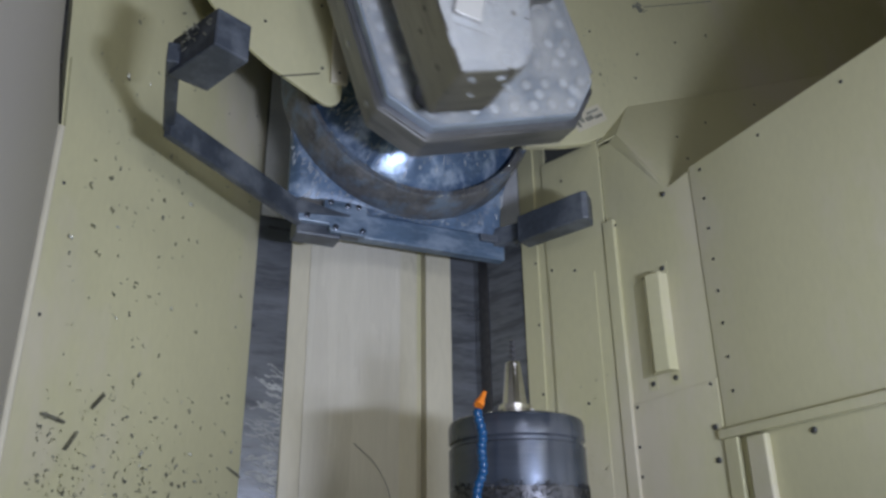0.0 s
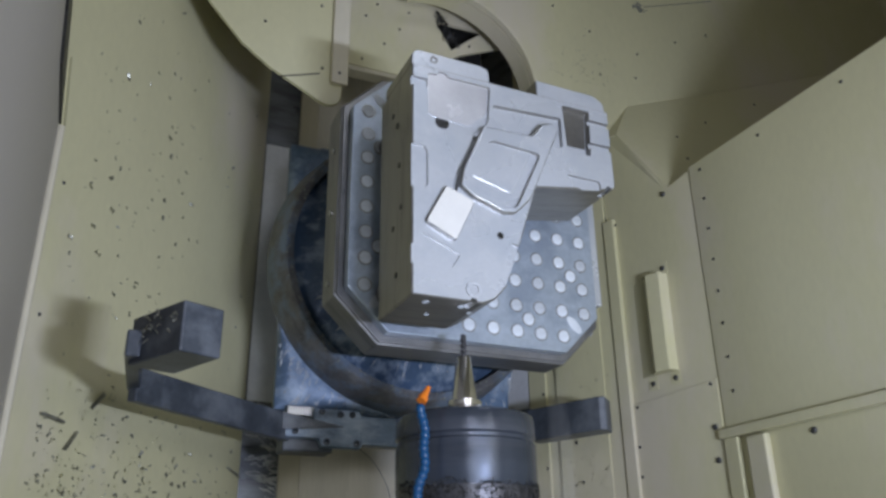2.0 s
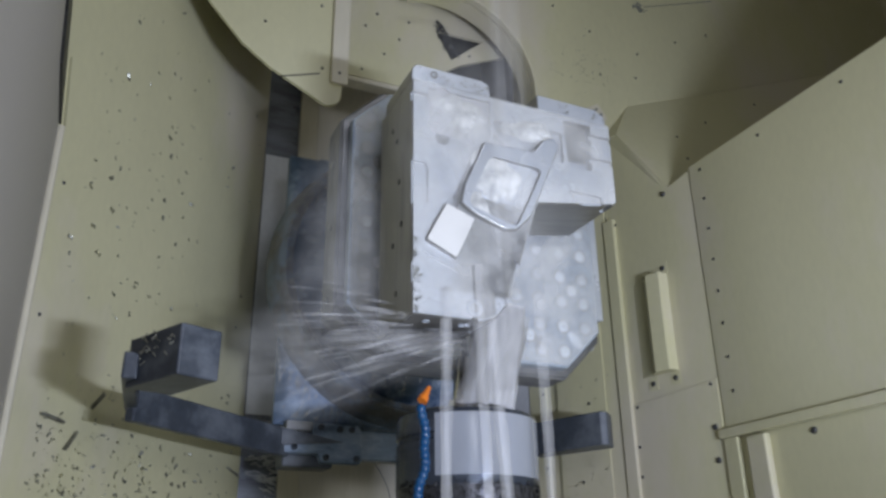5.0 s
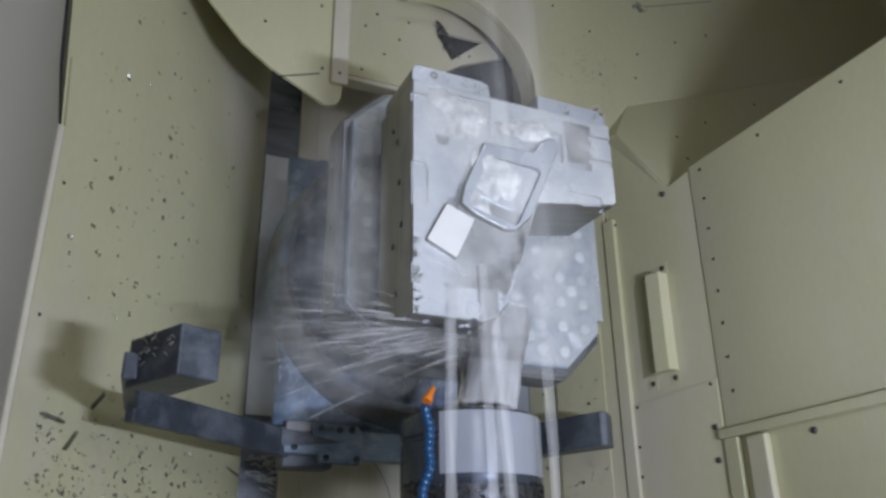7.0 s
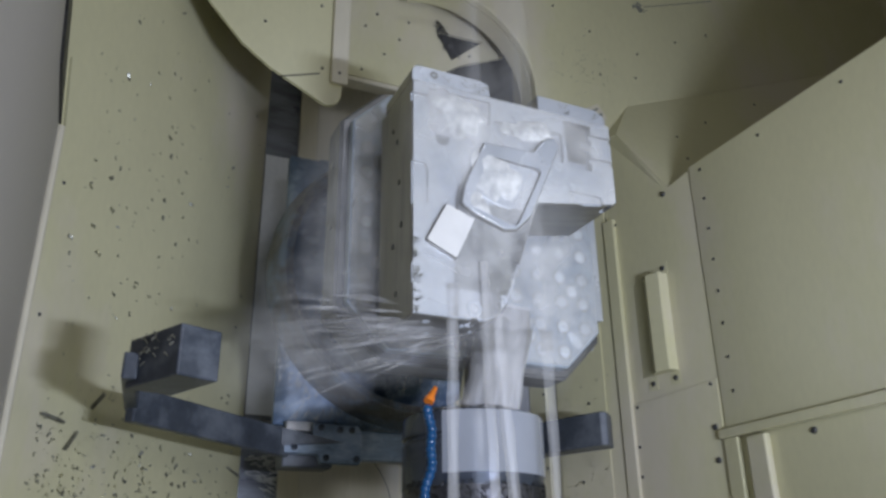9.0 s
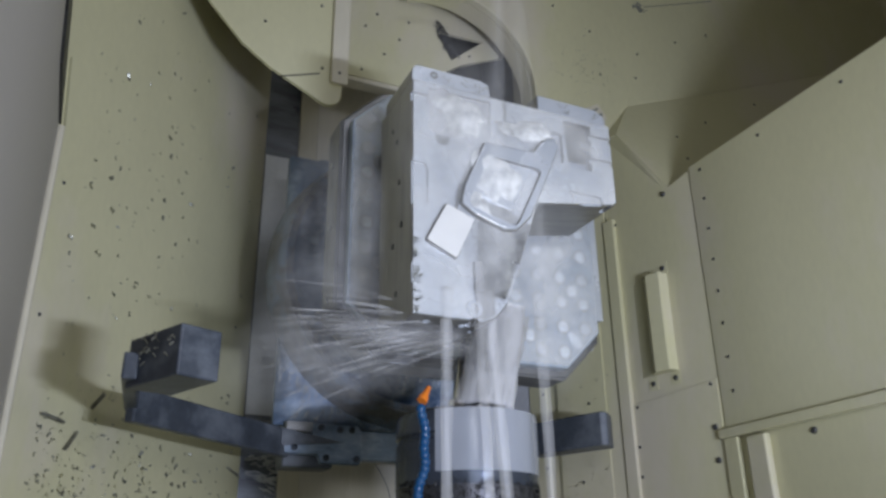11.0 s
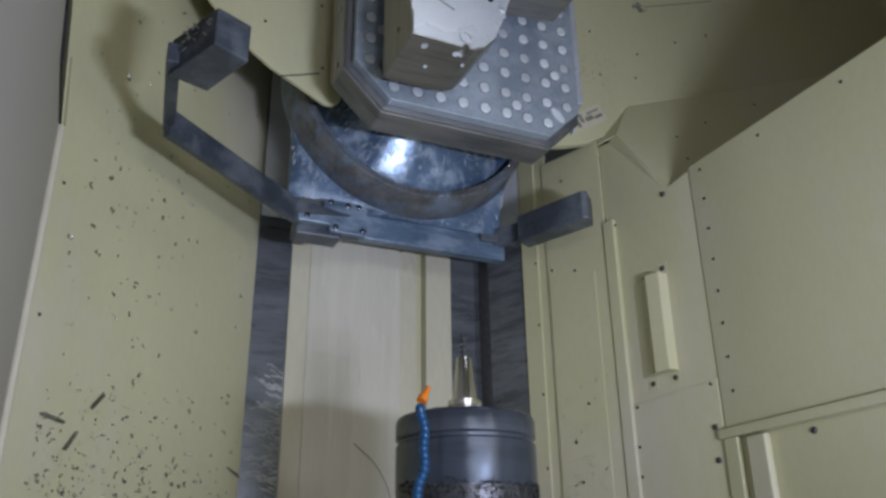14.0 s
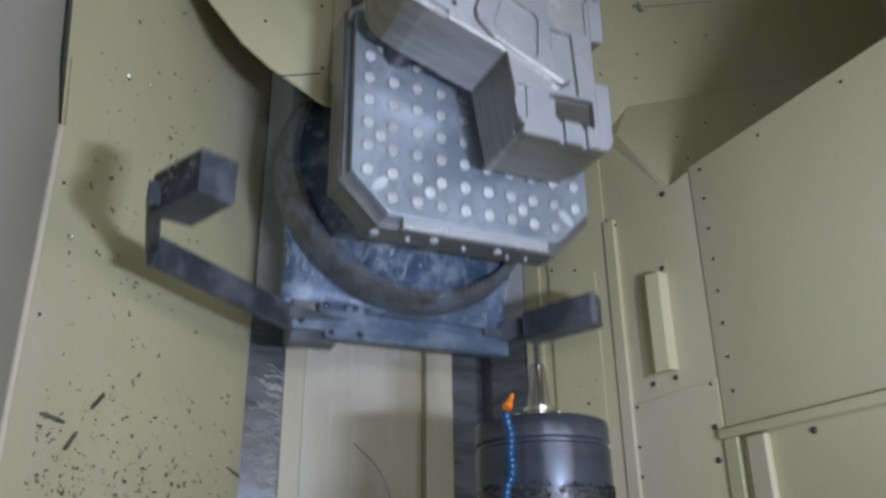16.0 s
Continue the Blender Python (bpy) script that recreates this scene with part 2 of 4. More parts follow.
structure("way_groove", box(0.1275, 0.1505, YF, YB, -0.040, -0.030), CREAM, "cream groove between two way covers", "groove")
structure("way_strip", box(-0.300, -0.214, YF, YB, -0.040, -0.002), STRIP, "dark steel strip with branching coolant runs", "way strip")
structure("way_strip", box(0.2265, 0.300, YF, YB, -0.040, -0.006), STRIP, "dark wet steel strip beside the way cover", "way strip")
slab("way_strip", [on_right(YF, -0.03), on_right(YB, -0.03), on_right(YB, 0.163), on_right(YF, 0.163)], 0.01, STRIP, "dark wet steel side with sideways streaks", "way strip")
slab("seam", [on_right(YF, 0.015) + N_R * 0.003, on_right(YB, 0.015) + N_R * 0.003, on_right(YB, 0.045) + N_R * 0.003, on_right(YF, 0.045) + N_R * 0.003], 0.006, CARB, "dark seam strip along the way", "seam")

# left slope with its upper flange and door
slope_left = slab("slope_left", [on_left(YF, 0), on_left(YB, 0), on_left(YB, 0.90), on_left(0.118, 0.76), on_left(0.118, 0.690), on_left(YF, 0.690)], 0.008, CREAM, "cream sheet metal slope littered with metal chips", "slope")
flange = slab("flange", [on_left(YF, 0.649, 0.006), on_left(0.258, 0.647, 0.006), on_left(0.250, 0.700, 0.006), on_left(0.118, 0.686, 0.006), on_left(YF, 0.684, 0.006)], 0.006, CREAM, "cream folded flange along the slope's top", "flange")
structure("slope_edge", box(-0.006, 0.006, YF, 0.118, 0, 0.012, 0.004), WHITE, "pale rounded lip below the door", "trim").matrix_basis = Matrix.Translation((-0.742, 0, 0.524))
structure("door_seal", prism([(-0.743, 0.120), (-0.8765, YB), (-0.885, YB), (-0.751, 0.120)], 0.520, 0.720, "z", 0.002), BLACK, "black rubber seal under the grey door", "seal")
structure("door_1", box(-0.785, -0.747, YF, 0.117, 0.537, 2.3), DOOR, "closed grey sliding door panel", "door")
structure("door_2", prism([(-0.7475, 0.118), (-0.881, YB), (-0.93, YB), (-0.80, 0.118)], 0.560, 2.3), DOOR, "slightly angled grey door panel", "door")
# unseen frame, added only to go with the roof fill lamp
structure("window_1", box(-0.60, 0.40, -1.28, -0.70, 2.288, 2.2985, 0.003), WHITE, "unseen pale frame added round the roof fill lamp", "window frame")
screws(flange, [on_left(y, 0.667, 0.006) for y in (-0.21, 0.02)], N_L)

# right slope, ridge and side panel
lip = slab("lip", [on_right(YF, 0.165) + N_R * 0.006, on_right(YB, 0.165) + N_R * 0.006, on_right(YB, 0.212) + N_R * 0.006, on_right(YF, 0.212) + N_R * 0.006], 0.012, CREAM, "cream folded lip above the dark strip", "lip")
structure_groove = slab("lip_groove", [on_right(YF, 0.205), on_right(YB, 0.205), on_right(YB, 0.245), on_right(YF, 0.245)], 0.008, CREAM, "cream groove behind the lip", "groove")
slope_right = slab("slope_right", [on_right(YF, 0.240) + N_R * 0.005, on_right(0.42, 0.240) + N_R * 0.005, on_right(0.42, 0.408) + N_R * 0.005, on_right(YF, 0.408) + N_R * 0.005], 0.008, CREAM, "cream sheet metal guard slope", "slope")
slab("slope_right_panel", [on_right(YF, 0.246) + N_R * 0.008, on_right(0.112, 0.246) + N_R * 0.008, on_right(0.080, 0.372) + N_R * 0.008, on_right(YF, 0.372) + N_R * 0.008], 0.004, CREAM, "overlapping cream guard sheet", "panel")
structure("ridge", prism([(0.447, 0.405), (0.438, 0.411), (0.446, 0.440), (0.458, 0.437)], YF, 0.193, "y", 0.002), CREAM, "cream raised ridge along the guard", "trim")
screws(slope_right, [on_right(y, z) + N_R * 0.006 for y, z in ((0.118, 0.254), (0.098, 0.319), (0.35, 0.30))] + [on_right(y, z) + N_R * 0.009 for y, z in ((-0.313, 0.29), (-0.23, 0.33), (-0.40, 0.30))], N_R)
screws(lip, [on_right(y, 0.206) + N_R * 0.006 for y in (0.151, -0.013, -0.187, -0.36, 0.30)], N_R)

side = slab("side_panel", [on_side(YF, 0.41), on_side(0.405, 0.41), on_side(0.399, 0.456), on_side(0.212, 0.596), on_side(0.232, 0.665), on_side(YF, 0.665)], 0.008, CREAM, "cream side panel with dark screws", "panel")
slab("side_overlap", [on_side(YF, 0.432) + N_S * 0.003, on_side(-0.253, 0.432) + N_S * 0.003, on_side(-0.236, 0.650) + N_S * 0.003, on_side(YF, 0.650) + N_S * 0.003], 0.005, CREAM, "lower overlapping cream side sheet", "panel")
screws(side, [on_side(y, z) + N_S * 0.003 for y, z in ((-0.258, 0.449), (-0.342, 0.445), (-0.403, 0.444), (-0.244, 0.637), (0.177, 0.440))], N_S)
screws(side, [on_side(y, z) + N_S * 0.003 for y, z in ((-0.329, 0.634), (-0.392, 0.632), (0.199, 0.583))], N_S, True)

cover = thing("cover_box", "cream folded sheet cover screwed to the side panel", "cover", face_pose(on_side(-0.092, 0.516), N_S))
# local x runs up the panel or along it, so the box is made symmetric and turned
m_cover = cover.matrix_basis.to_3x3().inverted()
along = (m_cover @ Vector((0, 1, 0))).normalized()
turn = math.atan2(along.y, along.x)
cover.matrix_basis = cover.matrix_basis @ Matrix.Rotation(turn, 4, "Z")
up_sign = 1 if (cover.matrix_basis.to_3x3() @ Vector((0, 1, 0))).z > 0 else -1
part("shell", prism([(up_sign * -0.048, 0.0), (up_sign * -0.008, 0.012), (up_sign * 0.012, 0.030), (up_sign * 0.046, 0.026), (up_sign * 0.050, 0.0)], -0.108, 0.108, "x", 0.002), CREAM, cover)
for dx, dy in ((0.122, 0.04), (-0.122, 0.04), (0.112, -0.012), (-0.124, -0.02)):
    s = new("screw", BIG_SCREW)
    s.parent = cover
    s.matrix_basis = Matrix.Translation((dx, up_sign * dy, 0.0))
    part("tab", box(dx - 0.014, dx + 0.014, up_sign * dy - 0.012, up_sign * dy + 0.012, -0.002, 0.001), CREAM, cover)

XW = 0.503
wall_right = structure("wall_right", box(XW - 0.004, XW + 0.02, -0.338, 0.234, 0.657, 2.3, 0.002), CREAM, "large cream wall panel with a row of screws", "wall")
NX = Vector((-1, 0, 0))
screws(wall_right, [(XW - 0.004, y, 0.692) for y in (0.211, 0.142, 0.073, 0.004, -0.065, -0.133, -0.202, -0.269)] + [(XW - 0.004, 0.205, z) for z in (0.86, 1.06)], NX)
lower = structure("wall_right_front", box(XW - 0.001, XW + 0.02, YF, -0.345, 0.665, 2.3), CREAM, "cream wall panel beside the spindle", "wall")
structure("wall_joint", prism([(XW - 0.004, 0.650), (XW - 0.018, 0.650), (XW - 0.018, 2.29), (XW - 0.004, 2.29)], -0.356, -0.338, "y", 0.002), CREAM, "cream folded joint between two wall panels", "trim")
structure("wall_channel", prism([(-0.36, 0.0), (-0.36, 0.016), (YF, 0.016), (YF, 0.0)], 0.716, 0.764, "z", 0.004), CREAM, "cream upright cover channel on the wall", "trim").matrix_basis = Matrix(((0, -1, 0, XW - 0.001), (1, 0, 0, 0), (0, 0, 1, 0), (0, 0, 0, 1)))
structure("wall_corner", prism([(XW - 0.001, 0.655), (XW - 0.012, 0.655), (XW - 0.012, 0.690), (XW - 0.001, 0.690)], YF, -0.356, "y", 0.002), CREAM, "cream folded foot of the wall panel", "trim")
screws(lower, [(XW - 0.001, -0.372, 0.862)], NX, True)

# back plates with the slot for the table
ZP = 0.42


def corner_arc(cx, cy, r, a0, a1, n=8):
    return [(cx + r * math.cos(radians(a0 + (a1 - a0) * i / n)), cy + r * math.sin(radians(a0 + (a1 - a0) * i / n))) for i in range(n + 1)]


pts = [(-0.650, YB), (-0.645, 0.72), (-0.522, 0.541), (-0.444, 0.454), (-0.382, 0.409), (-0.314, 0.374)] + corner_arc(-0.254, 0.376, 0.030, 245, 350) + [(-0.222, 0.42), (-0.211, YB)]
plate_left = structure("back_plate_left", prism(pts, ZP - 0.010, ZP, "z", 0.002), CREAM, "cream back plate with a rounded corner", "plate")
structure("plate_fold", prism([(-0.252, 0.40), (-0.214, 0.40), (-0.203, YB), (-0.246, YB)], ZP, ZP + 0.012, "z", 0.003), WHITE, "pale folded edge along the slot", "trim")
screws(plate_left, [(-0.270, 0.435, ZP), (-0.278, 0.60, ZP), (-0.40, 0.52, ZP), (-0.234, 0.425, ZP + 0.012)], Vector((0, 0, 1)))
structure("scratch", box(0, 0.090, -0.0015, 0.0015, 0, 0.0012), SCREW, "dark scratch across the plate", "scratch").matrix_basis = pose(-0.360, 0.390, ZP, 0, 0, 19.4)

arc = corner_arc(0.035, 0.520, 0.235, -35, 85, 24)
pts = [(0.235, 0.354), (0.343, 0.379), (0.411, 0.401), (0.461, 0.431), (0.507, 0.475), (0.541, 0.528), (0.566, 0.588), (0.545, 0.54), (1.7, 1.00), (1.7, YB), (0.035, YB)] + arc[::-1]
plate_right = structure("back_plate_right", prism(pts, ZP - 0.022, ZP, "z", 0.003), CREAM, "cream back plate cut round the table slot", "plate")
screws(plate_right, [(0.62, 0.95, ZP), (0.40, 1.0, ZP), (0.34, 0.80, ZP), (0.45, 0.75, ZP), (0.585, 0.64, ZP), (0.60, 0.72, ZP), (0.47, 0.62, ZP), (0.74, 0.80, ZP), (0.86, 0.86, ZP), (0.80, 1.0, ZP)], Vector((0, 0, 1)))

bm = bmesh.new()
rng = random.Random(2)
for k in range(30):
    bmesh.ops.create_circle(bm, cap_ends=True, segments=7, radius=rng.uniform(0.0015, 0.005), matrix=Matrix.Translation((rng.gauss(0.626, 0.010), rng.gauss(0.884, 0.007), ZP + 0.0008 + 0.00005 * k)))
structure("smudge", bm, INK, "dark oily smudge on the plate", "smudge")
structure("scratch", box(0, 0.28, -0.0012, 0.0012, 0, 0.0010), INK, "long faint scratch across the plate", "scratch").matrix_basis = pose(0.645, 0.893, ZP, 0, 0, 22)


def back_z(x, y):
    return 0.42 + 0.228 * (x - 0.545) - 0.572 * (y - 0.54)


corner = [(0.455, 0.405), (0.49, 0.214), (0.515, 0.20), (1.7, 0.20), (1.7, 1.00), (0.545, 0.54)]
corner_plate = slab("back_corner", [(x, y, back_z(x, y)) for x, y in corner], 0.008, CREAM, "cream sloping corner plate in shadow", "plate")
n_back = Vector((-0.228, 0.572, 1)).normalized()
screws(corner_plate, [(x, y, back_z(x, y)) for x, y in ((0.62, 0.42), (0.74, 0.50), (0.95, 0.62), (0.60, 0.33))], n_back)

slab("corner_fold", [(0.456, 0.406, back_z(0.456, 0.406) - 0.003), (0.491, 0.215, back_z(0.491, 0.215) - 0.003), on_side(0.205, 0.590), on_side(0.402, 0.440)], 0.004, CREAM, "cream fold joining corner plate and side panel", "fold")
slab("corner_gusset", [(0.440, 0.405, 0.4195), (0.530, 0.530, 0.4195), (0.546, 0.541, 0.419), (0.456, 0.406, back_z(0.456, 0.406) - 0.003)], 0.004, CREAM, "small cream gusset closing the corner", "gusset")
structure("plate_backing", box(0.455, 0.60, 0.40, 0.60, 0.375, 0.392), CREAM, "cream backing under the plate edge", "plate")

# rim of the table slot and its dark rear end
rim = corner_arc(0.035, 0.520, 0.2352, -35, 110, 32)
rim_out = corner_arc(0.035, 0.520, 0.2432, -35, 110, 32)
structure("slot_rim", prism(rim + rim_out[::-1], 0.348, ZP - 0.023), CREAM, "deep cream rim folded down round the slot", "trim")
structure("slot_back", box(-0.25, 0.34, 1.82, 1.85, -0.05, 0.40), CREAM, "cream rear wall down in the slot", "wall")

# closing walls, ceiling
structure("wall_back", box(-0.95, 2.0, YB, YB + 0.03, -0.1, 2.33), CREAM, "plain cream rear wall", "wall")
structure("wall_front", box(-0.95, 2.0, YF - 0.03, YF, -0.1, 2.33), CREAM, "plain cream front wall", "wall")
structure("wall_far", box(1.7, 1.73, YF, YB, -0.1, 2.33), CREAM, "plain cream far side wall", "wall")
structure("ceiling", box(-0.95, 1.75, YF, YB, 2.3, 2.33), CREAM, "plain cream enclosure ceiling", "ceiling")
# unseen plate below the spindle, added to cast a straight floor shadow
structure("column_guard", box(-0.25, 0.26, -0.56, -0.53, 0.0, 0.66, 0.01), CREAM, "unseen cream plate added to shade the way cover", "guard")

# writing label on the back plate, unreadable
label_plate = tagged(link("sign", box(0.366, 0.474, 0.452, 0.500, ZP, ZP + 0.0015), WHITE), "small worn label with unreadable dark writing", "label")
label_plate.matrix_basis = Matrix.Translation((0.42, 0.476, 0)) @ Matrix.Rotation(radians(33), 4, "Z") @ Matrix.Translation((-0.42, -0.476, 0))
for i, (x0, x1, y0, y1) in enumerate(((0.374, 0.384, 0.462, 0.492), (0.390, 0.402, 0.470, 0.494), (0.408, 0.434, 0.468, 0.480), (0.420, 0.462, 0.484, 0.490), (0.438, 0.466, 0.466, 0.474))):
    part("writing", box(x0, x1, y0, y1, ZP + 0.0014, ZP + 0.0024), INK, label_plate)

# coolant runs on the left dark strip
rng = random.Random(4)
bm = bmesh.new()
for k in range(46):
    y = -0.42 + 0.28 * (k / 46) + rng.uniform(-0.006, 0.006)
    x, pts2 = -0.214, []
    x_end = -0.214 - rng.uniform(0.03, 0.084)
    while x > x_end:
        pts2.append((x, y))
        x -= rng.uniform(0.006, 0.012)
        y += rng.uniform(-0.005, 0.009)
    for (xa, ya), (xb, yb) in zip(pts2, pts2[1:]):
        w = rng.uniform(0.0010, 0.0030)
        vs = [bm.verts.new(q) for q in ((xa, ya - w, -0.0016), (xa, ya + w, -0.0016), (xb, yb + w, -0.0016), (xb, yb - w, -0.0016), (xa, ya, 0.0002), (xb, yb, 0.0002))]
        bm.faces.new((vs[0], vs[4], vs[5], vs[3]))
        bm.faces.new((vs[1], vs[2], vs[5], vs[4]))
tagged(link("coolant_runs", bm, FOAM), "whitish coolant runs branching over the dark strip", "coolant", kind="stuff")

# ---------------------------------------------------------------- chips on the slope
rng = random.Random(11)


def flake(bm, m, L, W, curl):
    n = 5
    rows = []
    for i in range(n):
        a = i / (n - 1) - 0.5
        z = 0.0012 + abs(math.sin(a * curl * 3)) * W * 0.8
        x, y = a * L, math.sin(a * curl * 5) * W * 0.9
        rows.append([bm.verts.new(m @ Vector((x, y - W / 2, z))), bm.verts.new(m @ Vector((x, y + W / 2, z + W * 0.5))), bm.verts.new(m @ Vector((x, y, z - 0.0008)))])
    for a, b in zip(rows, rows[1:]):
        for i in range(3):
            j = (i + 1) % 3
            bm.faces.new((a[i], a[j], b[j], b[i]))


bm = bmesh.new()
base_turn = N_L.to_track_quat("Z", "Y").to_matrix().to_4x4()
count = 0
while count < 330:
    y, w = rng.uniform(-0.50, 0.65), rng.uniform(0.02, 0.63)
    dense = 0.10 + 0.9 * max(0, (-y - 0.20) / 0.30) ** 1.3
    if y > -0.2:
        dense = 0.20 if (w > 0.30 and y < 0.35) else 0.06
    if w < 0.20:
        dense *= 0.55
    if rng.random() > dense:
        continue
    size = 0.0028 + 0.0095 * rng.random() ** 2.2 * (1.0 if y > -0.25 else 0.85)
    flake(bm, Matrix.Translation(on_left(y, w, 0.0005)) @ base_turn @ Matrix.Rotation(rng.uniform(0, 6.3), 4, "Z"), size, size * rng.uniform(0.22, 0.5), rng.uniform(0.5, 2.6))
    count += 1
tagged(link("metal_chips", bm, CHIP), "small grey metal chips scattered over the cream slope", "metal chips", kind="stuff")

bm = bmesh.new()
for i in range(70):
    x, y = rng.gauss(0.42, 0.05), rng.gauss(0.62, 0.06)
    if x > 0.3:
        flake(bm, Matrix.Translation((x, y, ZP)) @ Matrix.Rotation(rng.uniform(0, 6.3), 4, "Z"), rng.uniform(0.002, 0.005), 0.0015, 0.3)
for i in range(5):
    y, z = rng.uniform(-0.42, 0.1), rng.uniform(0.25, 0.40)
    flake(bm, face_pose(on_right(y, z) + N_R * 0.009, N_R) @ Matrix.Rotation(rng.uniform(0, 6.3), 4, "Z"), rng.uniform(0.003, 0.007), 0.002, 0.4)
tagged(link("metal_chips", bm, CHIP), "fine dark specks stuck to the back plate", "metal chips", kind="stuff")


def curl_chip(y, w, turn_deg, L, r):
    bm = bmesh.new()
    n, turns = 64, max(5, L / 0.006)
    prev = None
    for i in range(n + 1):
        a = i / n
        th = a * turns * 2 * math.pi
        c = Vector(((a - 0.5) * L, r * math.cos(th), r + 0.0015 + r * math.sin(th)))
        ring = [bm.verts.new(c + Vector((0.0022, 0, 0))), bm.verts.new(c + Vector((-0.0022, 0.0, 0.0012))), bm.verts.new(c + Vector((0, 0, -0.0008)))]
        if prev:
            for k in range(3):
                bm.faces.new((prev[k], prev[(k + 1) % 3], ring[(k + 1) % 3], ring[k]))
        prev = ring
    ob = tagged(link("curled_chip", bm, CHIP), "long grey curled metal chip on the cream slope", "metal chip", "curled chips")
    ob.matrix_basis = Matrix.Translation(on_left(y, w)) @ base_turn @ Matrix.Rotation(radians(turn_deg), 4, "Z")


for y, w, a, L, r in ((-0.358, 0.600, 84, 0.050, 0.0030), (-0.312, 0.500, -43, 0.042, 0.0032), (-0.387, 0.551, -36, 0.038, 0.0030), (-0.374, 0.032, 76, 0.055, 0.0022)):
    curl_chip(y, w, a, L, r)

rng = random.Random(31)
bm = bmesh.new()
for k in range(400):
    if k < 300:
        y, w = -0.50 + abs(rng.gauss(0, 0.11)), 0.62 - abs(rng.gauss(0, 0.2))
        if w < 0.05:
            continue
        m = Matrix.Translation(on_left(y, w, -0.0004)) @ base_turn
    else:
        y, z = -0.46 + abs(rng.gauss(0, 0.12)), rng.uniform(0.25, 0.37)
        m = face_pose(on_right(y, z) + N_R * 0.0078, N_R)
    r = rng.uniform(0.0010, 0.0032)
    m = m @ Matrix.Rotation(rng.uniform(0, 3), 4, "Z") @ Matrix.Diagonal((r, r * rng.uniform(0.6, 1.6), r * 0.35, 1))
    bmesh.ops.create_icosphere(bm, subdivisions=1, radius=1, matrix=m)
tagged(link("coolant_drops", bm, DROP, smooth=True), "glistening coolant drops on the cream sheets", "coolant drops", kind="stuff")

# ---------------------------------------------------------------- rotary table
table = thing("rotary_table", "dark blue wet rotary table base with a chip-worn ring", "rotary table", pose(0, TY, 0))
part("base", prism([(-0.215, -0.265), (0.245, -0.265), (0.245, 0.30), (-0.215, 0.30)], 0.004, 0.232, "z", 0.006), IRON, table)


def skirt_point(a, t):
    """A point of the skirt at angle a, from its square foot (t = 0) to the round ring (t = 1)."""
    c, q = math.cos(a), math.sin(a)
    m_ = max(abs(c), abs(q))
    p = Vector((-0.014 + 0.270 * c / m_, -0.016 + 0.308 * q / m_, 0.233)).lerp(Vector((0.3235 * c, 0.3235 * q, 0.252)), t)
    p.z += 0.006 * math.sin(t * math.pi)
    return p


bm = bmesh.new()
n = 96
rings = [[bm.verts.new(skirt_point(2 * math.pi * i / n, k / 6)) for i in range(n)] for k in range(7)]
for u, v in zip(rings, rings[1:]):
    for i in range(n):
        bm.faces.new((u[i], u[(i + 1) % n], v[(i + 1) % n], v[i]))
part("skirt", bm, SKIRT, table, "wet blue skirt smeared with coolant", smooth=True)
part("skirt_edge", prism([(-0.284, -0.3235), (0.255, -0.3235), (0.255, 0.291), (-0.284, 0.291)], 0.212, 0.2325, "z", 0.003), IRON, table)
# cover plate that follows behind the table, with a three-cornered opening full of chips
guard = part("rear_guard", prism([(-0.185, 0.503), (-0.02, 0.503), (0.125, 0.611), (0.252, 0.671), (0.252, 1.25), (-0.185, 1.25)], 0.290, 0.300, "z"), CREAM, table, "cream cover plate behind the table")
HOLE = [(0.054, 0.717), (0.194, 0.724), (0.098, 0.638)]
part("way_apron", box(-0.298, -0.216, -0.262, 0.41, 0.001, 0.005, 0.001), APRON, table, "pale apron plate sliding over the strip")
part("way_apron", prism([(0.3035, 0.02), (0.3065, 0.02), (0.3575, 0.160), (0.3545, 0.160)], -0.262, 0.41, "y"), APRON, table, "pale apron plate sliding over the strip")
part("guard_fold", box(-0.187, -0.018, 0.490, 0.5025, 0.262, 0.2995, 0.003), WHITE, table, "pale folded front of the cover plate")
screws(guard, [(x, y, 0.300) for x, y in ((-0.142, 0.525), (-0.085, 0.585), (-0.135, 0.655), (-0.045, 0.640), (-0.105, 0.70), (-0.02, 0.70), (0.115, 0.640), (0.15, 0.645))], Vector((0, 0, 1)))
part("ring", ring_strip([(0.290, 0.300), (0.300, 0.238), (0.322, 0.238), (0.324, 0.252), (0.309, 0.337), (0.304, 0.342), (0.288, 0.337)], 120), RINGM, table, "brownish worn ring carrying fine chips", smooth=True)
part("cone", lathe([(0.300, 0.294), (0.24, 0.336), (0.19, 0.364), (0.165, 0.384), (0.160, 0.41), (0.160, 0.50)], 96), BLUE, table, "glossy wet blue conical cover", smooth=True)
rng = random.Random(3)
bm = bmesh.new()
for k in range(300):
    a, rr = rng.uniform(0, 2 * math.pi), rng.uniform(0.290, 0.322)
    flake(bm, Matrix.Translation((rr * math.cos(a), rr * math.sin(a), 0.3425 - max(0, rr - 0.305) * 5.4)) @ Matrix.Rotation(rng.uniform(0, 6.3), 4, "Z"), rng.uniform(0.002, 0.007), 0.0018, 0.4)
tagged(part("ring_chips", bm, CHIP, table, "fine chips lying on the ring"), kind="stuff")

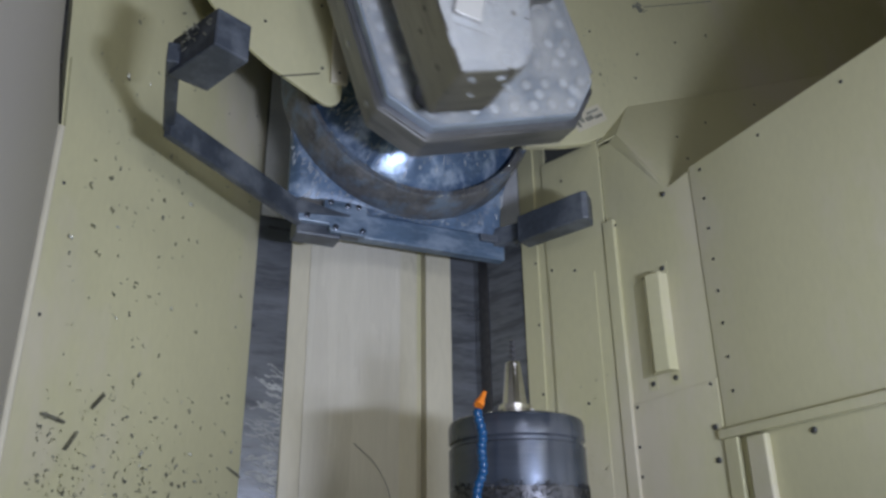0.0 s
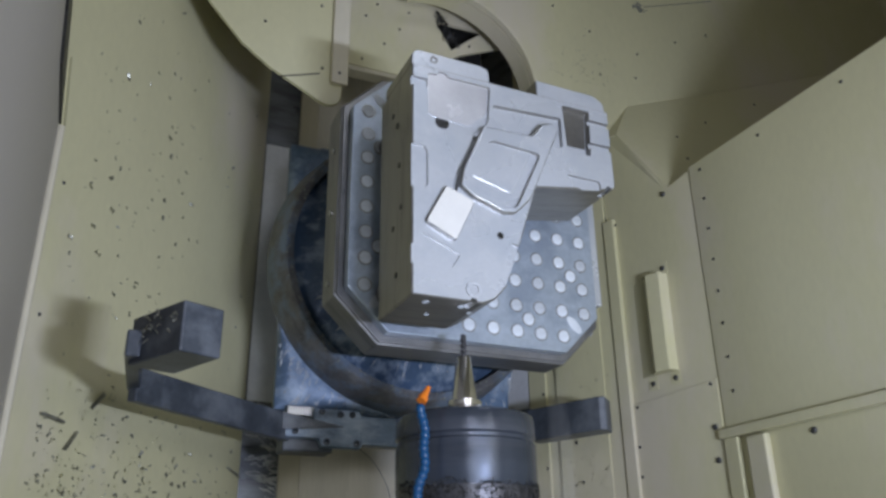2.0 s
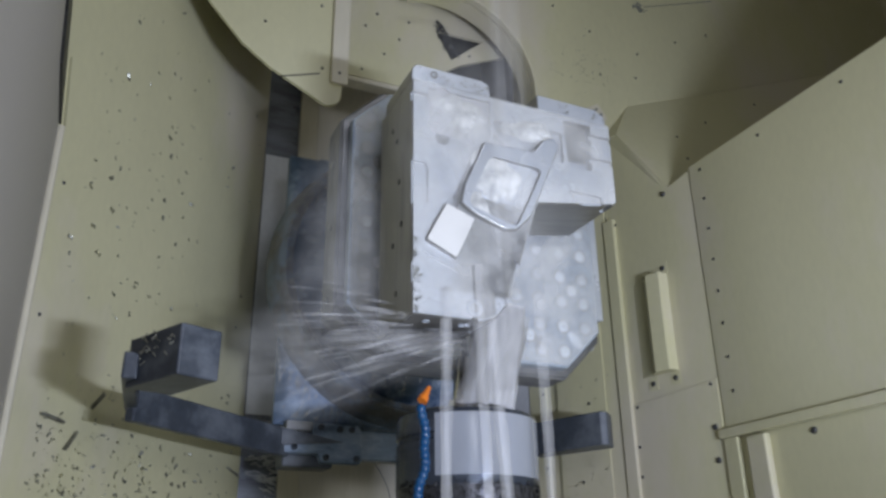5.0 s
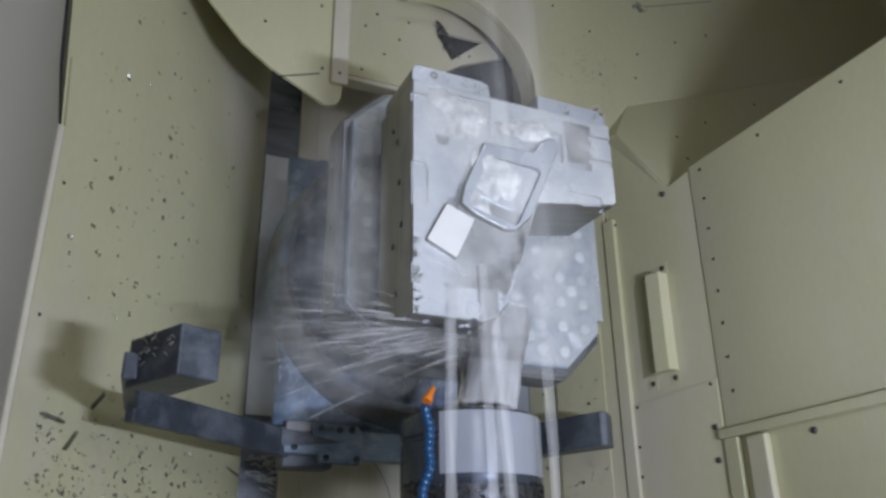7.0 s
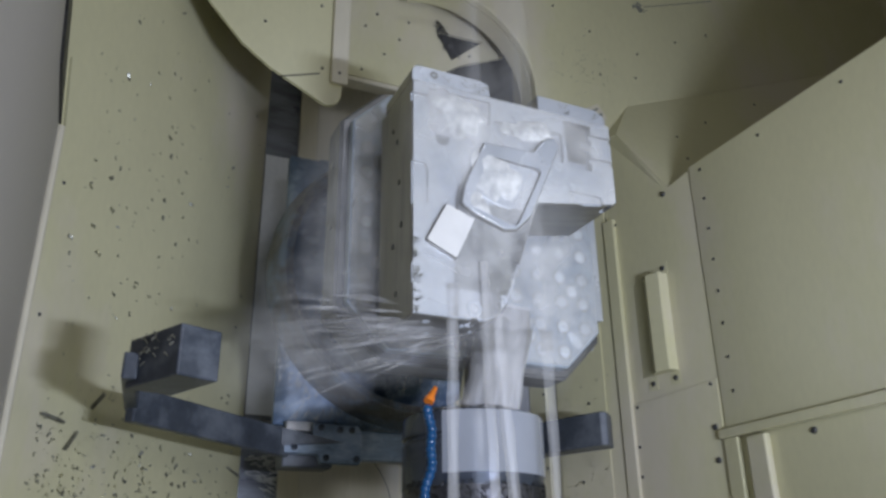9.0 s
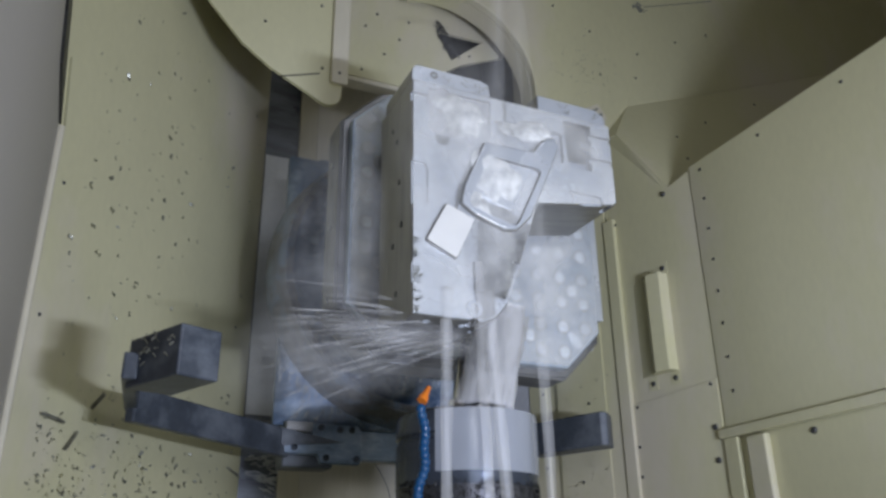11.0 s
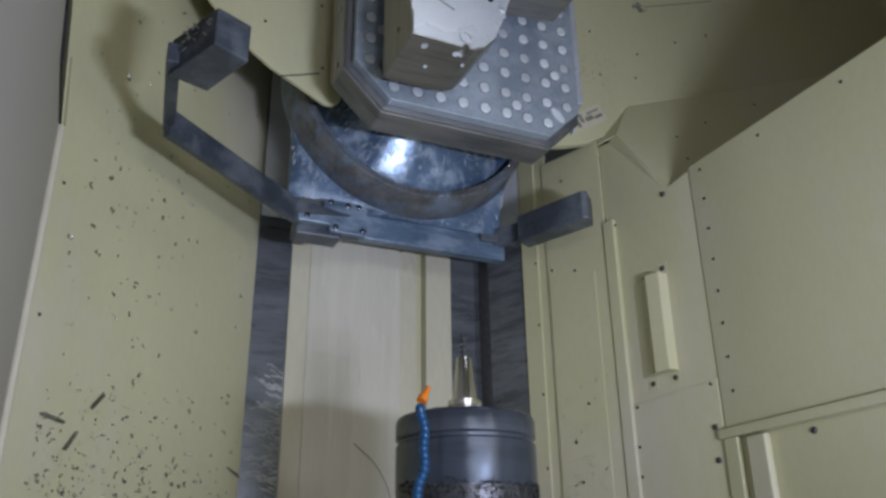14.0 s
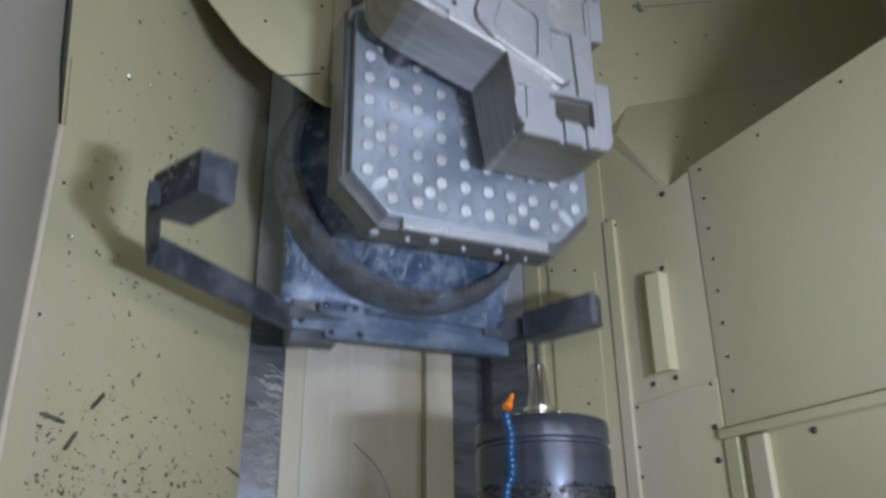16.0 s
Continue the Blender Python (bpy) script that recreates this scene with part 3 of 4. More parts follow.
bm = bmesh.new()
for k in range(170):
    a, t = rng.uniform(-2.75, -0.45), rng.uniform(0.02, 0.85)
    e = Vector((math.cos(a), math.sin(a), 0.8)) * 0.0012
    lo, hi = skirt_point(a, t) + e, skirt_point(a + rng.gauss(0, 0.02), min(0.98, t + rng.uniform(0.10, 0.40))) + e
    d = Vector((-math.sin(a), math.cos(a), 0)) * rng.uniform(0.0012, 0.0042)
    mid = lo.lerp(hi, 0.45) + e * 2
    bm.faces.new([bm.verts.new(x) for x in (lo, mid - d, hi, mid + d)])
for k in range(110):
    a, r0 = rng.uniform(-2.9, -0.25), rng.uniform(0.18, 0.245)
    r1 = r0 + rng.uniform(0.008, 0.03)
    h = lambda r: 0.364 - (r - 0.19) * 0.56 + 0.003
    d = Vector((-math.sin(a), math.cos(a), 0)) * rng.uniform(0.001, 0.004)
    e = Vector((math.cos(a), math.sin(a), 0))
    z = Vector((0, 0, 1))
    v = [bm.verts.new(x) for x in (e * r0 + z * h(r0), e * (r0 + r1) * 0.5 - d + z * h((r0 + r1) / 2), e * r1 + z * h(r1), e * (r0 + r1) * 0.5 + d + z * h((r0 + r1) / 2))]
    bm.faces.new(v)
tagged(part("coolant_streaks", bm, STREAK, table, "whitish coolant streaks running down the skirt"), kind="stuff")

sweeper = thing("sweeper_bar", "dark blue steel wiper bar with two raised arms", "wiper", pose(0, TY, 0))
part("bar", box(-0.262, 0.266, -0.386, -0.3255, 0.204, 0.234, 0.003), IRON, sweeper)
part("bar_foot", box(-0.25, 0.26, -0.372, -0.340, 0.170, 0.203, 0.002), CARB, sweeper, "black rubber wiper lip")
part("packing", box(-0.205, -0.118, -0.397, -0.332, 0.2345, 0.261, 0.002), ARM, sweeper)
bracket = part("bracket", prism([(-0.212, -0.325), (-0.118, -0.325), (-0.112, -0.333), (-0.108, -0.395), (-0.115, -0.403), (-0.195, -0.402), (-0.200, -0.386), (-0.272, -0.386), (-0.272, -0.362), (-0.212, -0.355)], 0.262, 0.280, "z", 0.003), IRON, sweeper, "bolted bracket plate")
for x, y in ((-0.197, -0.333), (-0.133, -0.335), (-0.122, -0.392), (-0.158, -0.336), (-0.250, -0.374), (-0.185, -0.392)):
    part("bolt", lathe([(0.0065, 0.0), (0.0065, 0.005), (0.004, 0.006), (0.003, 0.003), (0, 0.003)], 12), HEAD, bracket, m=Matrix.Translation((x, y, 0.280)))
part("clamp", box(-0.268, -0.165, -0.410, -0.372, 0.205, 0.2615, 0.004), ARM, sweeper, "dark clamp block under the bracket")
part("small_plate", box(-0.262, -0.206, -0.338, -0.318, 0.2345, 0.256, 0.002), STEEL, sweeper)


def tilted(x0, z0, x1, z1, w, y0, y1, b=0.003):
    """A straight bar in the xz plane from one end to the other, of width w, between y0 and y1."""
    d = Vector((x1 - x0, z1 - z0)).normalized()
    q = Vector((-d.y, d.x)) * w / 2
    return prism([(x0 + q.x, z0 + q.y), (x1 + q.x, z1 + q.y), (x1 - q.x, z1 - q.y), (x0 - q.x, z0 - q.y)], y0, y1, "y", b)


part("left_arm", tilted(-0.262, 0.262, -0.575, 0.545, 0.018, -0.392, -0.338), ARM, sweeper)
part("arm_fin", prism([(-0.300, -0.334), (-0.152, -0.361), (-0.300, -0.374)], 0.2805, 0.287), ARM, sweeper, "pointed black fin at the arm's foot")
part("left_post", tilted(-0.572, 0.525, -0.592, 0.745, 0.020, -0.372, -0.335), ARM, sweeper)
block = part("left_block", prism([(-0.541, 0.828), (-0.485, 0.802), (-0.530, 0.694), (-0.595, 0.716)], -0.380, -0.312, "y", 0.003), ARM, sweeper, "dark block with chips stuck to it")
rng = random.Random(8)
bm = bmesh.new()
for k in range(26):
    t = rng.uniform(0.25, 0.9)
    p = Vector((-0.595, 0, 0.716)).lerp(Vector((-0.541, 0, 0.828)), t) + Vector((-0.002, rng.gauss(-0.332, 0.012), 0.001))
    flake(bm, Matrix.Translation(p) @ Matrix.Rotation(rng.uniform(0, 6), 4, "X"), 0.006, 0.003, 0.7)
tagged(part("chip_crust", bm, CHIP, block), kind="stuff")
part("right_arm", tilted(0.240, 0.222, 0.305, 0.330, 0.022, -0.352, -0.305), ARM, sweeper)
part("right_block", prism([(0.254, 0.323), (0.298, 0.300), (0.368, 0.473), (0.333, 0.506), (0.320, 0.502)], -0.373, -0.305, "y", 0.003), ARM, sweeper, "dark block at the arm's end")
part("right_joint", box(0.195, 0.300, -0.345, -0.3265, 0.2345, 0.246, 0.003), ARM, sweeper)

# ---------------------------------------------------------------- pallet
pallet = thing("pallet", "bluish steel tombstone pallet with plugged hole grid", "pallet", pose(0, TY, 0))
part("hub", lathe([(0.155, 0.47), (0.20, 0.49), (0.20, 0.515)], 48), IRON, pallet, smooth=True)
part("body", prism(octagon(0.272, 0.082), 0.512, 0.584, "z", 0.003), PSIDE, pallet, "machined octagonal body with shade in its dark colour")
part("lip", prism(octagon(0.268, 0.080), 0.584, 0.590, "z", 0.0015), PSIDE, pallet, "narrow edge of the body in the same shade-dark colour")
top = part("top_plate", prism(octagon(0.256, 0.076), 0.590, 0.612, "z", 0.002), PLATE, pallet, "pale blue wet top plate")
plug_me = bpy.data.meshes.new("plug")
bm = lathe([(0.0118, 0.0), (0.0118, 0.0012), (0.0104, 0.0020), (0.0, 0.0020)], 16)
bm.to_mesh(plug_me)
bm.free()
plug_me.materials.append(DISC)
rim_me = bpy.data.meshes.new("hole_rim")
bm = lathe([(0.0138, 0.0), (0.0138, 0.0008), (0.0, 0.0008)], 16)
bm.to_mesh(rim_me)
bm.free()
rim_me.materials.append(SIDE)
spots = [(-0.225 + 0.05 * i, -0.225 + 0.05 * j) for i in range(10) for j in range(10) if abs(-0.225 + 0.05 * i) + abs(-0.225 + 0.05 * j) < 0.42]
spots += [(sx * a, sy * b) for sx in (-1, 1) for sy in (-1, 1) for a, b in ((0.10, 0.20), (0.20, 0.10))]
for x, y in spots:
    for name, me, z in (("hole_rim", rim_me, 0.612), ("plug", plug_me, 0.6122)):
        ob = new(name, me)
        ob.parent = top
        ob.matrix_basis = Matrix.Translation((x, y, z))
for sx, sy in ((1, -1), (-1, 1), (-1, -1), (1, 1)):
    m = Matrix.Translation((sx * 0.200, sy * 0.200, 0.6122)) @ Matrix.Rotation(radians(-45 * sx * sy), 4, "Z") @ Matrix.Diagonal((0.9, 1.9, 1, 1))
    bm = lathe([(0.0108, 0.0), (0.0108, 0.001), (0, 0.001)], 20)
    bm.transform(m)
    part("slot_plug", bm, DISC, top)
rail = part("side_rail", box(0.244, 0.276, -0.150, 0.160, 0.586, 0.604, 0.003), ALU, pallet, "bright bolted side rail")
for y, z, r in ((-0.19, 0.556, 0.009), (-0.12, 0.548, 0.005), (-0.07, 0.560, 0.009), (0.0, 0.545, 0.005), (0.07, 0.556, 0.009), (0.10, 0.54, 0.004), (0.14, 0.545, 0.004)):
    part("bolt", lathe([(r, 0.0), (r, 0.003), (r * 0.6, 0.005), (0, 0.005)], 12, "x"), DISC, pallet, m=Matrix.Translation((0.2720, y, z)))
for y in (-0.16, -0.02, 0.11):
    part("bolt", lathe([(0.006, 0.0), (0.006, -0.003), (0, -0.003)], 12, "x"), STEEL, pallet, m=Matrix.Translation((-0.272, y, 0.548)))

# ---------------------------------------------------------------- workpiece
for x, y in ((-0.175, -0.19), (-0.175, 0.10), (0.10, 0.075), (-0.09, -0.17), (0.0, 0.11)):
    r = tagged(link("fixture_riser", lathe([(0.026, 0.613), (0.030, 0.618), (0.030, 0.664), (0.024, 0.672), (0.024, 0.6795)], 28), CARB, smooth=True), "dark round riser between pallet and workpiece", "riser", "fixture risers")
    r.matrix_basis = Matrix.Translation((x, y, 0))
    r["dx"], r["dy"] = x, y

ZT = 0.826
work = thing("workpiece", "milled aluminium housing clamped on the pallet", "workpiece", pose(0, TY, 0))
outline = [(-0.223, -0.262), (-0.105, -0.262), (-0.083, -0.252), (-0.063, -0.229), (-0.049, -0.195), (0.003, -0.042), (0.160, -0.017), (0.166, -0.009), (0.166, 0.145), (-0.223, 0.146)]


def cut(body, cutters):
    """Take the cutters out of the body one after another and keep the result as a plain mesh."""
    for bm in cutters:
        bmesh.ops.recalc_face_normals(bm, faces=bm.faces)
        me = bpy.data.meshes.new("cutter")
        bm.to_mesh(me)
        bm.free()
        tool = new("cutter", me)
        mod = body.modifiers.new("cut", "BOOLEAN")
        mod.operation, mod.object, mod.solver = "DIFFERENCE", tool, "EXACT"
        bpy.context.view_layer.update()
        out = bpy.data.meshes.new_from_object(body.evaluated_get(bpy.context.evaluated_depsgraph_get()))
        body.modifiers.clear()
        body.data = out
        bpy.data.objects.remove(tool)


def rounded(pts, r, n=4):
    out = []
    k = len(pts)
    for i in range(k):
        p, a, b = Vector(pts[i]), Vector(pts[i - 1]), Vector(pts[(i + 1) % k])
        s, e = p + (a - p).normalized() * r, p + (b - p).normalized() * r
        for j in range(n + 1):
            t = j / n
            out.append(tuple((1 - t) ** 2 * s + 2 * t * (1 - t) * p + t * t * e))
    return out


def well(pts, depth, r=0.006, extra=0.01):
    return prism(rounded(pts, r), ZT - depth, ZT + extra)


def bore(x, y, r, depth):
    bm = lathe([(r, ZT - depth), (r, ZT + 0.01)], 20)
    bmesh.ops.translate(bm, verts=bm.verts, vec=(x, y, 0))
    return bm


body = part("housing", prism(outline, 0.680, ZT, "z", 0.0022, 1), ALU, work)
cut(body, [
    well([(-0.24, 0.1245), (-0.190, 0.1245), (-0.190, 0.142), (-0.24, 0.142)], 0.008, 0.002),
    well([(0.105, 0.138), (0.19, 0.138), (0.19, 0.127), (0.105, 0.127)], 0.008, 0.002),
    well([(0.112, 0.091), (0.19, 0.091), (0.19, 0.079), (0.112, 0.079)], 0.008, 0.002),
    bore(-0.167, 0.150, 0.012, 0.010),
    well([(-0.195, 0.155), (-0.078, 0.155), (-0.084, 0.082), (-0.116, 0.050), (-0.177, 0.052), (-0.195, 0.057)], 0.006),
    well([(-0.074, 0.121), (0.062, 0.127), (0.062, 0.066), (0.035, 0.072), (-0.012, 0.060), (-0.074, 0.066)], 0.009, 0.005),
    well([(0.066, 0.155), (0.124, 0.155), (0.120, 0.062), (0.071, 0.062)], 0.016, 0.003),
    well([(-0.24, 0.013), (-0.201, 0.013), (-0.196, 0.004), (-0.196, -0.056), (-0.202, -0.063), (-0.24, -0.063)], 0.004, 0.003),
    well([(-0.049, -0.131), (-0.031, -0.138), (-0.059, -0.207), (-0.078, -0.201)], 0.006, 0.006),
    well([(0.066, 0.016), (0.135, 0.014), (0.135, -0.009), (0.066, -0.006)], 0.005),
    well([(-0.112, 0.053), (-0.154, -0.041), (-0.160, -0.068), (-0.149, -0.071), (-0.139, -0.038), (-0.100, 0.046)], 0.012, 0.003),
    well([(-0.235, -0.192), (-0.156, -0.191), (-0.142, -0.168), (-0.205, -0.140), (-0.235, -0.175)], 0.003, 0.003),
    bore(-0.121, -0.242, 0.0065, 0.03), bore(-0.070, -0.123, 0.006, 0.03), bore(0.151, 0.003, 0.0055, 0.03), bore(-0.167, 0.067, 0.0125, 0.04),
])
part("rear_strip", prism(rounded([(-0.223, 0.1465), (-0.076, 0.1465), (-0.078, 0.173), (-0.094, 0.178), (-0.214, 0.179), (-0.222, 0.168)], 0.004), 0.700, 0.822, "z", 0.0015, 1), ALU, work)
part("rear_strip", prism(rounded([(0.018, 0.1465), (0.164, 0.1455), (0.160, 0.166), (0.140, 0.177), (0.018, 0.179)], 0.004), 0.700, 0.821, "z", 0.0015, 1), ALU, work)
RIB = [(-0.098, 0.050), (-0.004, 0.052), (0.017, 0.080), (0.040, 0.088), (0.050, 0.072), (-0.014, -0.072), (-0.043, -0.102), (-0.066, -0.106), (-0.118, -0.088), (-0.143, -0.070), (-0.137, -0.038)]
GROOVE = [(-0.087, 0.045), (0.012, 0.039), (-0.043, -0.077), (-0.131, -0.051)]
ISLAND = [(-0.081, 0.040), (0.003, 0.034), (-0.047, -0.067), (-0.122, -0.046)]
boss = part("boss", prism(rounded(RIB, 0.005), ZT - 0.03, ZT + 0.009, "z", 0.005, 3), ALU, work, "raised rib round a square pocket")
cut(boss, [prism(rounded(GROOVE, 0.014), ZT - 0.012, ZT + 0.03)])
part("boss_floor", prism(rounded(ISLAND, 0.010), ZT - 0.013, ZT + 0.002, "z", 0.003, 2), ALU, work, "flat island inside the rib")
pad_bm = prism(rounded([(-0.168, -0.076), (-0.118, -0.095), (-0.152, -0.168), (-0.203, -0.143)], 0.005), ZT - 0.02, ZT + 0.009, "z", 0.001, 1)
part("machined_pad", pad_bm, PADM, work, "milled square pad with its sheen put into a pale colour")
part("pocket_floor", prism(rounded([(-0.194, 0.145), (-0.079, 0.145), (-0.085, 0.083), (-0.117, 0.051), (-0.176, 0.053), (-0.194, 0.058)], 0.006), ZT - 0.0072, ZT - 0.0045), POCKET, work, "glossy milled pocket floor")
# deeper pocket's shade is put into its floor colour
part("pocket_floor", prism(rounded([(0.067, 0.144), (0.123, 0.144), (0.119, 0.063), (0.072, 0.063)], 0.003), ZT - 0.0172, ZT - 0.0145), SIDE, work, "pocket floor darkened for the recess shade")
part("strip_bore", lathe([(0.007, 0.8155), (0.007, 0.8185), (0.004, 0.8185), (0.0035, 0.8165), (0, 0.8165)], 16), SIDE, work, m=Matrix.Translation((-0.182, 0.165, 0.0045)))
part("port_rim", ring_strip([(0.008, ZT - 0.001), (0.013, ZT - 0.001), (0.013, ZT + 0.002), (0.008, ZT + 0.002)], 24), ALU, work, m=Matrix.Translation((-0.121, -0.242, 0)))
# dark discs stand in for the shade down the bores
for x, y, r, d in ((-0.121, -0.242, 0.0064, 0.005), (-0.070, -0.123, 0.0059, 0.005), (0.151, 0.003, 0.0054, 0.005), (-0.167, 0.067, 0.0124, 0.009)):
    part("bore_floor", lathe([(r, ZT - d - 0.002), (r, ZT - d), (0, ZT - d)], 18), CARB, work, m=Matrix.Translation((x, y, 0)))
for x, z, r in ((-0.190, 0.800, 0.006), (-0.130, 0.800, 0.006), (-0.105, 0.775, 0.004), (-0.165, 0.745, 0.004)):
    part("tapped_hole", lathe([(r, 0.0), (r, -0.0012), (r * 0.7, -0.0012), (r * 0.5, -0.0004), (0, -0.0004)], 14, "y"), DISC, work, m=Matrix.Translation((x, -0.2622, z)))
for y, z in ((-0.10, 0.78), (-0.125, 0.745), (0.06, 0.76), (-0.02, 0.77), (0.09, 0.74), (-0.21, 0.76)):
    part("tapped_hole", lathe([(0.005, 0.0), (0.005, -0.001), (0, -0.001)], 12, "x"), SCREW, work, m=Matrix.Translation((-0.2232, y, z)))

cut(guard, [prism(HOLE, 0.25, 0.35)])
rng = random.Random(17)
bm = bmesh.new()
for k in range(130):
    t, u = rng.random(), abs(rng.gauss(0, 0.010))
    p = Vector((*HOLE[0], 0)).lerp(Vector((*HOLE[2], 0)), t) + Vector((rng.gauss(0.004, 0.008), rng.gauss(0, 0.006), 0.3005 + u * 0.3))
    flake(bm, Matrix.Translation(p) @ Matrix.Rotation(rng.uniform(0, 6.3), 4, "Z"), rng.uniform(0.004, 0.010), 0.003, 0.8)
tagged(part("chip_heap", bm, BLACK, guard, "black chips heaped at the opening"), kind="stuff")
# black sheet below the hole gives it a painted shade
part("opening_floor", box(0.03, 0.215, 0.62, 0.74, 0.235, 0.240), BLACK, guard, "black sheet standing in for the shade in the opening")
# upright faces take the darker copy, so their shade is in the colour
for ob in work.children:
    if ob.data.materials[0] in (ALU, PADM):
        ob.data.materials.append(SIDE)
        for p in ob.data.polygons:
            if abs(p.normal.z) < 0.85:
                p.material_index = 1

# ---------------------------------------------------------------- spindle
SX, SY, SZ = -0.075, -0.011, 0.69
spindle = thing("spindle_head", "grey cylindrical spindle head with a taper tool holder", "spindle", pose(SX, SY, SZ))
part("nose", lathe([(0.1115, -0.462), (0.1115, -0.396), (0.1075, -0.393), (0.1075, -0.388), (0.1115, -0.385), (0.1115, -0.360), (0.1090, -0.353), (0.104, -0.350), (0.060, -0.346), (0.0, -0.346)], 96, "y"), HEAD, spindle, "grey painted nose ring", smooth=True)
part("quill", lathe([(0.1108, -1.30), (0.1108, -0.462)], 96, "y"), CARB, spindle, "black chip-covered sleeve", smooth=True)
rng = random.Random(21)
bm = bmesh.new()
for k in range(900):
    a = rng.uniform(0.15 * math.pi, 1.0 * math.pi)
    y = -0.456 - abs(rng.gauss(0, 0.035))
    p = Vector((0.1112 * math.cos(a), y + 0.003 * math.sin(a * 9), 0.1112 * math.sin(a)))
    flake(bm, Matrix.Translation(p) @ Matrix.Rotation(math.pi / 2 - a, 4, "Y") @ Matrix.Rotation(rng.uniform(0, 6.3), 4, "Z"), rng.uniform(0.002, 0.005), 0.0012, 0.3)
tagged(part("chip_crust", bm, BLACK, spindle, "wet black chips caked on the sleeve"), kind="stuff")
for k in range(8):
    a = 2 * math.pi * k / 8 + 0.2
    part("coolant_port", lathe([(0.0045, -0.349), (0.0045, -0.345), (0.0025, -0.345), (0.002, -0.347), (0, -0.347)], 12, "y"), STEEL, spindle, m=Matrix.Translation((0.085 * math.cos(a), 0, 0.085 * math.sin(a))))
holder = part("tool_holder", lathe([(0.027, -0.347), (0.0275, -0.338), (0.0245, -0.336), (0.0245, -0.332), (0.0275, -0.330), (0.0275, -0.322), (0.0205, -0.320), (0.0195, -0.312), (0.0125, -0.250), (0.0115, -0.248), (0.0, -0.248)], 64, "y"), CHROME, spindle, "polished steel taper tool holder", smooth=True)
tool_bm = bmesh.new()
rows = []
for i in range(41):
    a = i / 40
    y = -0.250 + 0.042 * a
    rr = 0.0056 if a < 0.94 else 0.0056 * (1 - (a - 0.94) / 0.06 * 0.7)
    rows.append([tool_bm.verts.new((rr * (1 if k % 2 == 0 else 0.62) * math.cos(k * math.pi / 4 + a * 7), y, rr * (1 if k % 2 == 0 else 0.62) * math.sin(k * math.pi / 4 + a * 7))) for k in range(8)])
for a, b in zip(rows, rows[1:]):
    for k in range(8):
        tool_bm.faces.new((a[k], a[(k + 1) % 8], b[(k + 1) % 8], b[k]))
tool_bm.faces.new(rows[0])
tool_bm.faces.new(rows[-1])
part("end_mill", tool_bm, CARB, holder, "dark carbide end mill")

# segmented coolant hose beside the nose
hose = part("coolant_hose", lathe([(0.0085, -0.020), (0.0085, 0.0), (0.006, 0.004)], 14, "y"), HOSE, spindle, "blue jointed plastic coolant hose", m=Matrix.Translation((-0.134, -0.632, 0.094)))
path = []
for i in range(30):
    a = i / 29
    path.append(Vector((-0.112 + 0.004 * math.sin(a * 11) + 0.0018 * math.sin(a * 31) - 0.022 * (1 - a) ** 2, -0.62 + 0.270 * a, 0.092 + 0.003 * math.sin(a * 7 + 1))))
seg_me = bpy.data.meshes.new("hose_segment")
bm = lathe([(0.0048, -0.0062), (0.0070, -0.0040), (0.0076, 0.0), (0.0064, 0.0040), (0.0046, 0.0062)], 14)
bm.to_mesh(seg_me)
bm.free()
seg_me.materials.append(HOSE)
for p in seg_me.polygons:
    p.use_smooth = True
for a, b in zip(path, path[1:]):
    ob = new("hose_segment", seg_me)
    ob.parent = hose
    ob.matrix_basis = Matrix.Translation(a - Vector((-0.134, -0.632, 0.094))) @ (b - a).to_track_quat("Z", "Y").to_matrix().to_4x4()
d = (Vector((0.028, 0.045, -0.012))).normalized()
part("nozzle", lathe([(0.0076, -0.004), (0.0076, 0.004), (0.0056, 0.007), (0.0034, 0.024), (0.002, 0.024)], 18), ORANGE, hose, "orange tapered nozzle", m=Matrix.Translation(path[-1] - Vector((-0.134, -0.632, 0.094)) + d * 0.006) @ d.to_track_quat("Z", "Y").to_matrix().to_4x4(), smooth=True)

# thin wire hanging over the way cover
crv = bpy.data.curves.new("loose_wire", "CURVE")
crv.dimensions, crv.bevel_depth = "3D", 0.0008
sp = crv.splines.new("BEZIER")
sp.bezier_points.add(2)
for bp, co in zip(sp.bezier_points, ((-0.045, -0.285, 0.001), (0.025, -0.36, 0.02), (0.055, -0.50, 0.06))):
    bp.co, bp.handle_left_type, bp.handle_right_type = co, "AUTO", "AUTO"
wire = new("loose_wire", crv)
crv.materials.append(SCREW)
tagged(wire, "thin dark curved wire resting on the pale cover", "wire")

# ---------------------------------------------------------------- coolant
def stream(bm, a, b, r0, r1, n=8, k=7, rng=random):
    a, b = Vector(a), Vector(b)
    q = (b - a).to_track_quat("Z", "Y").to_matrix()
    rows = []
    for i in range(n + 1):
        t = i / n
        r = r0 + (r1 - r0) * t
        c = a.lerp(b, t)
        rows.append([bm.verts.new(c + q @ Vector((r * math.cos(2 * math.pi * j / k), r * math.sin(2 * math.pi * j / k), 0)) * rng.uniform(0.8, 1.2)) for j in range(k)])
    for u, v in zip(rows, rows[1:]):
        for j in range(k):
            bm.faces.new((u[j], u[(j + 1) % k], v[(j + 1) % k], v[j]))


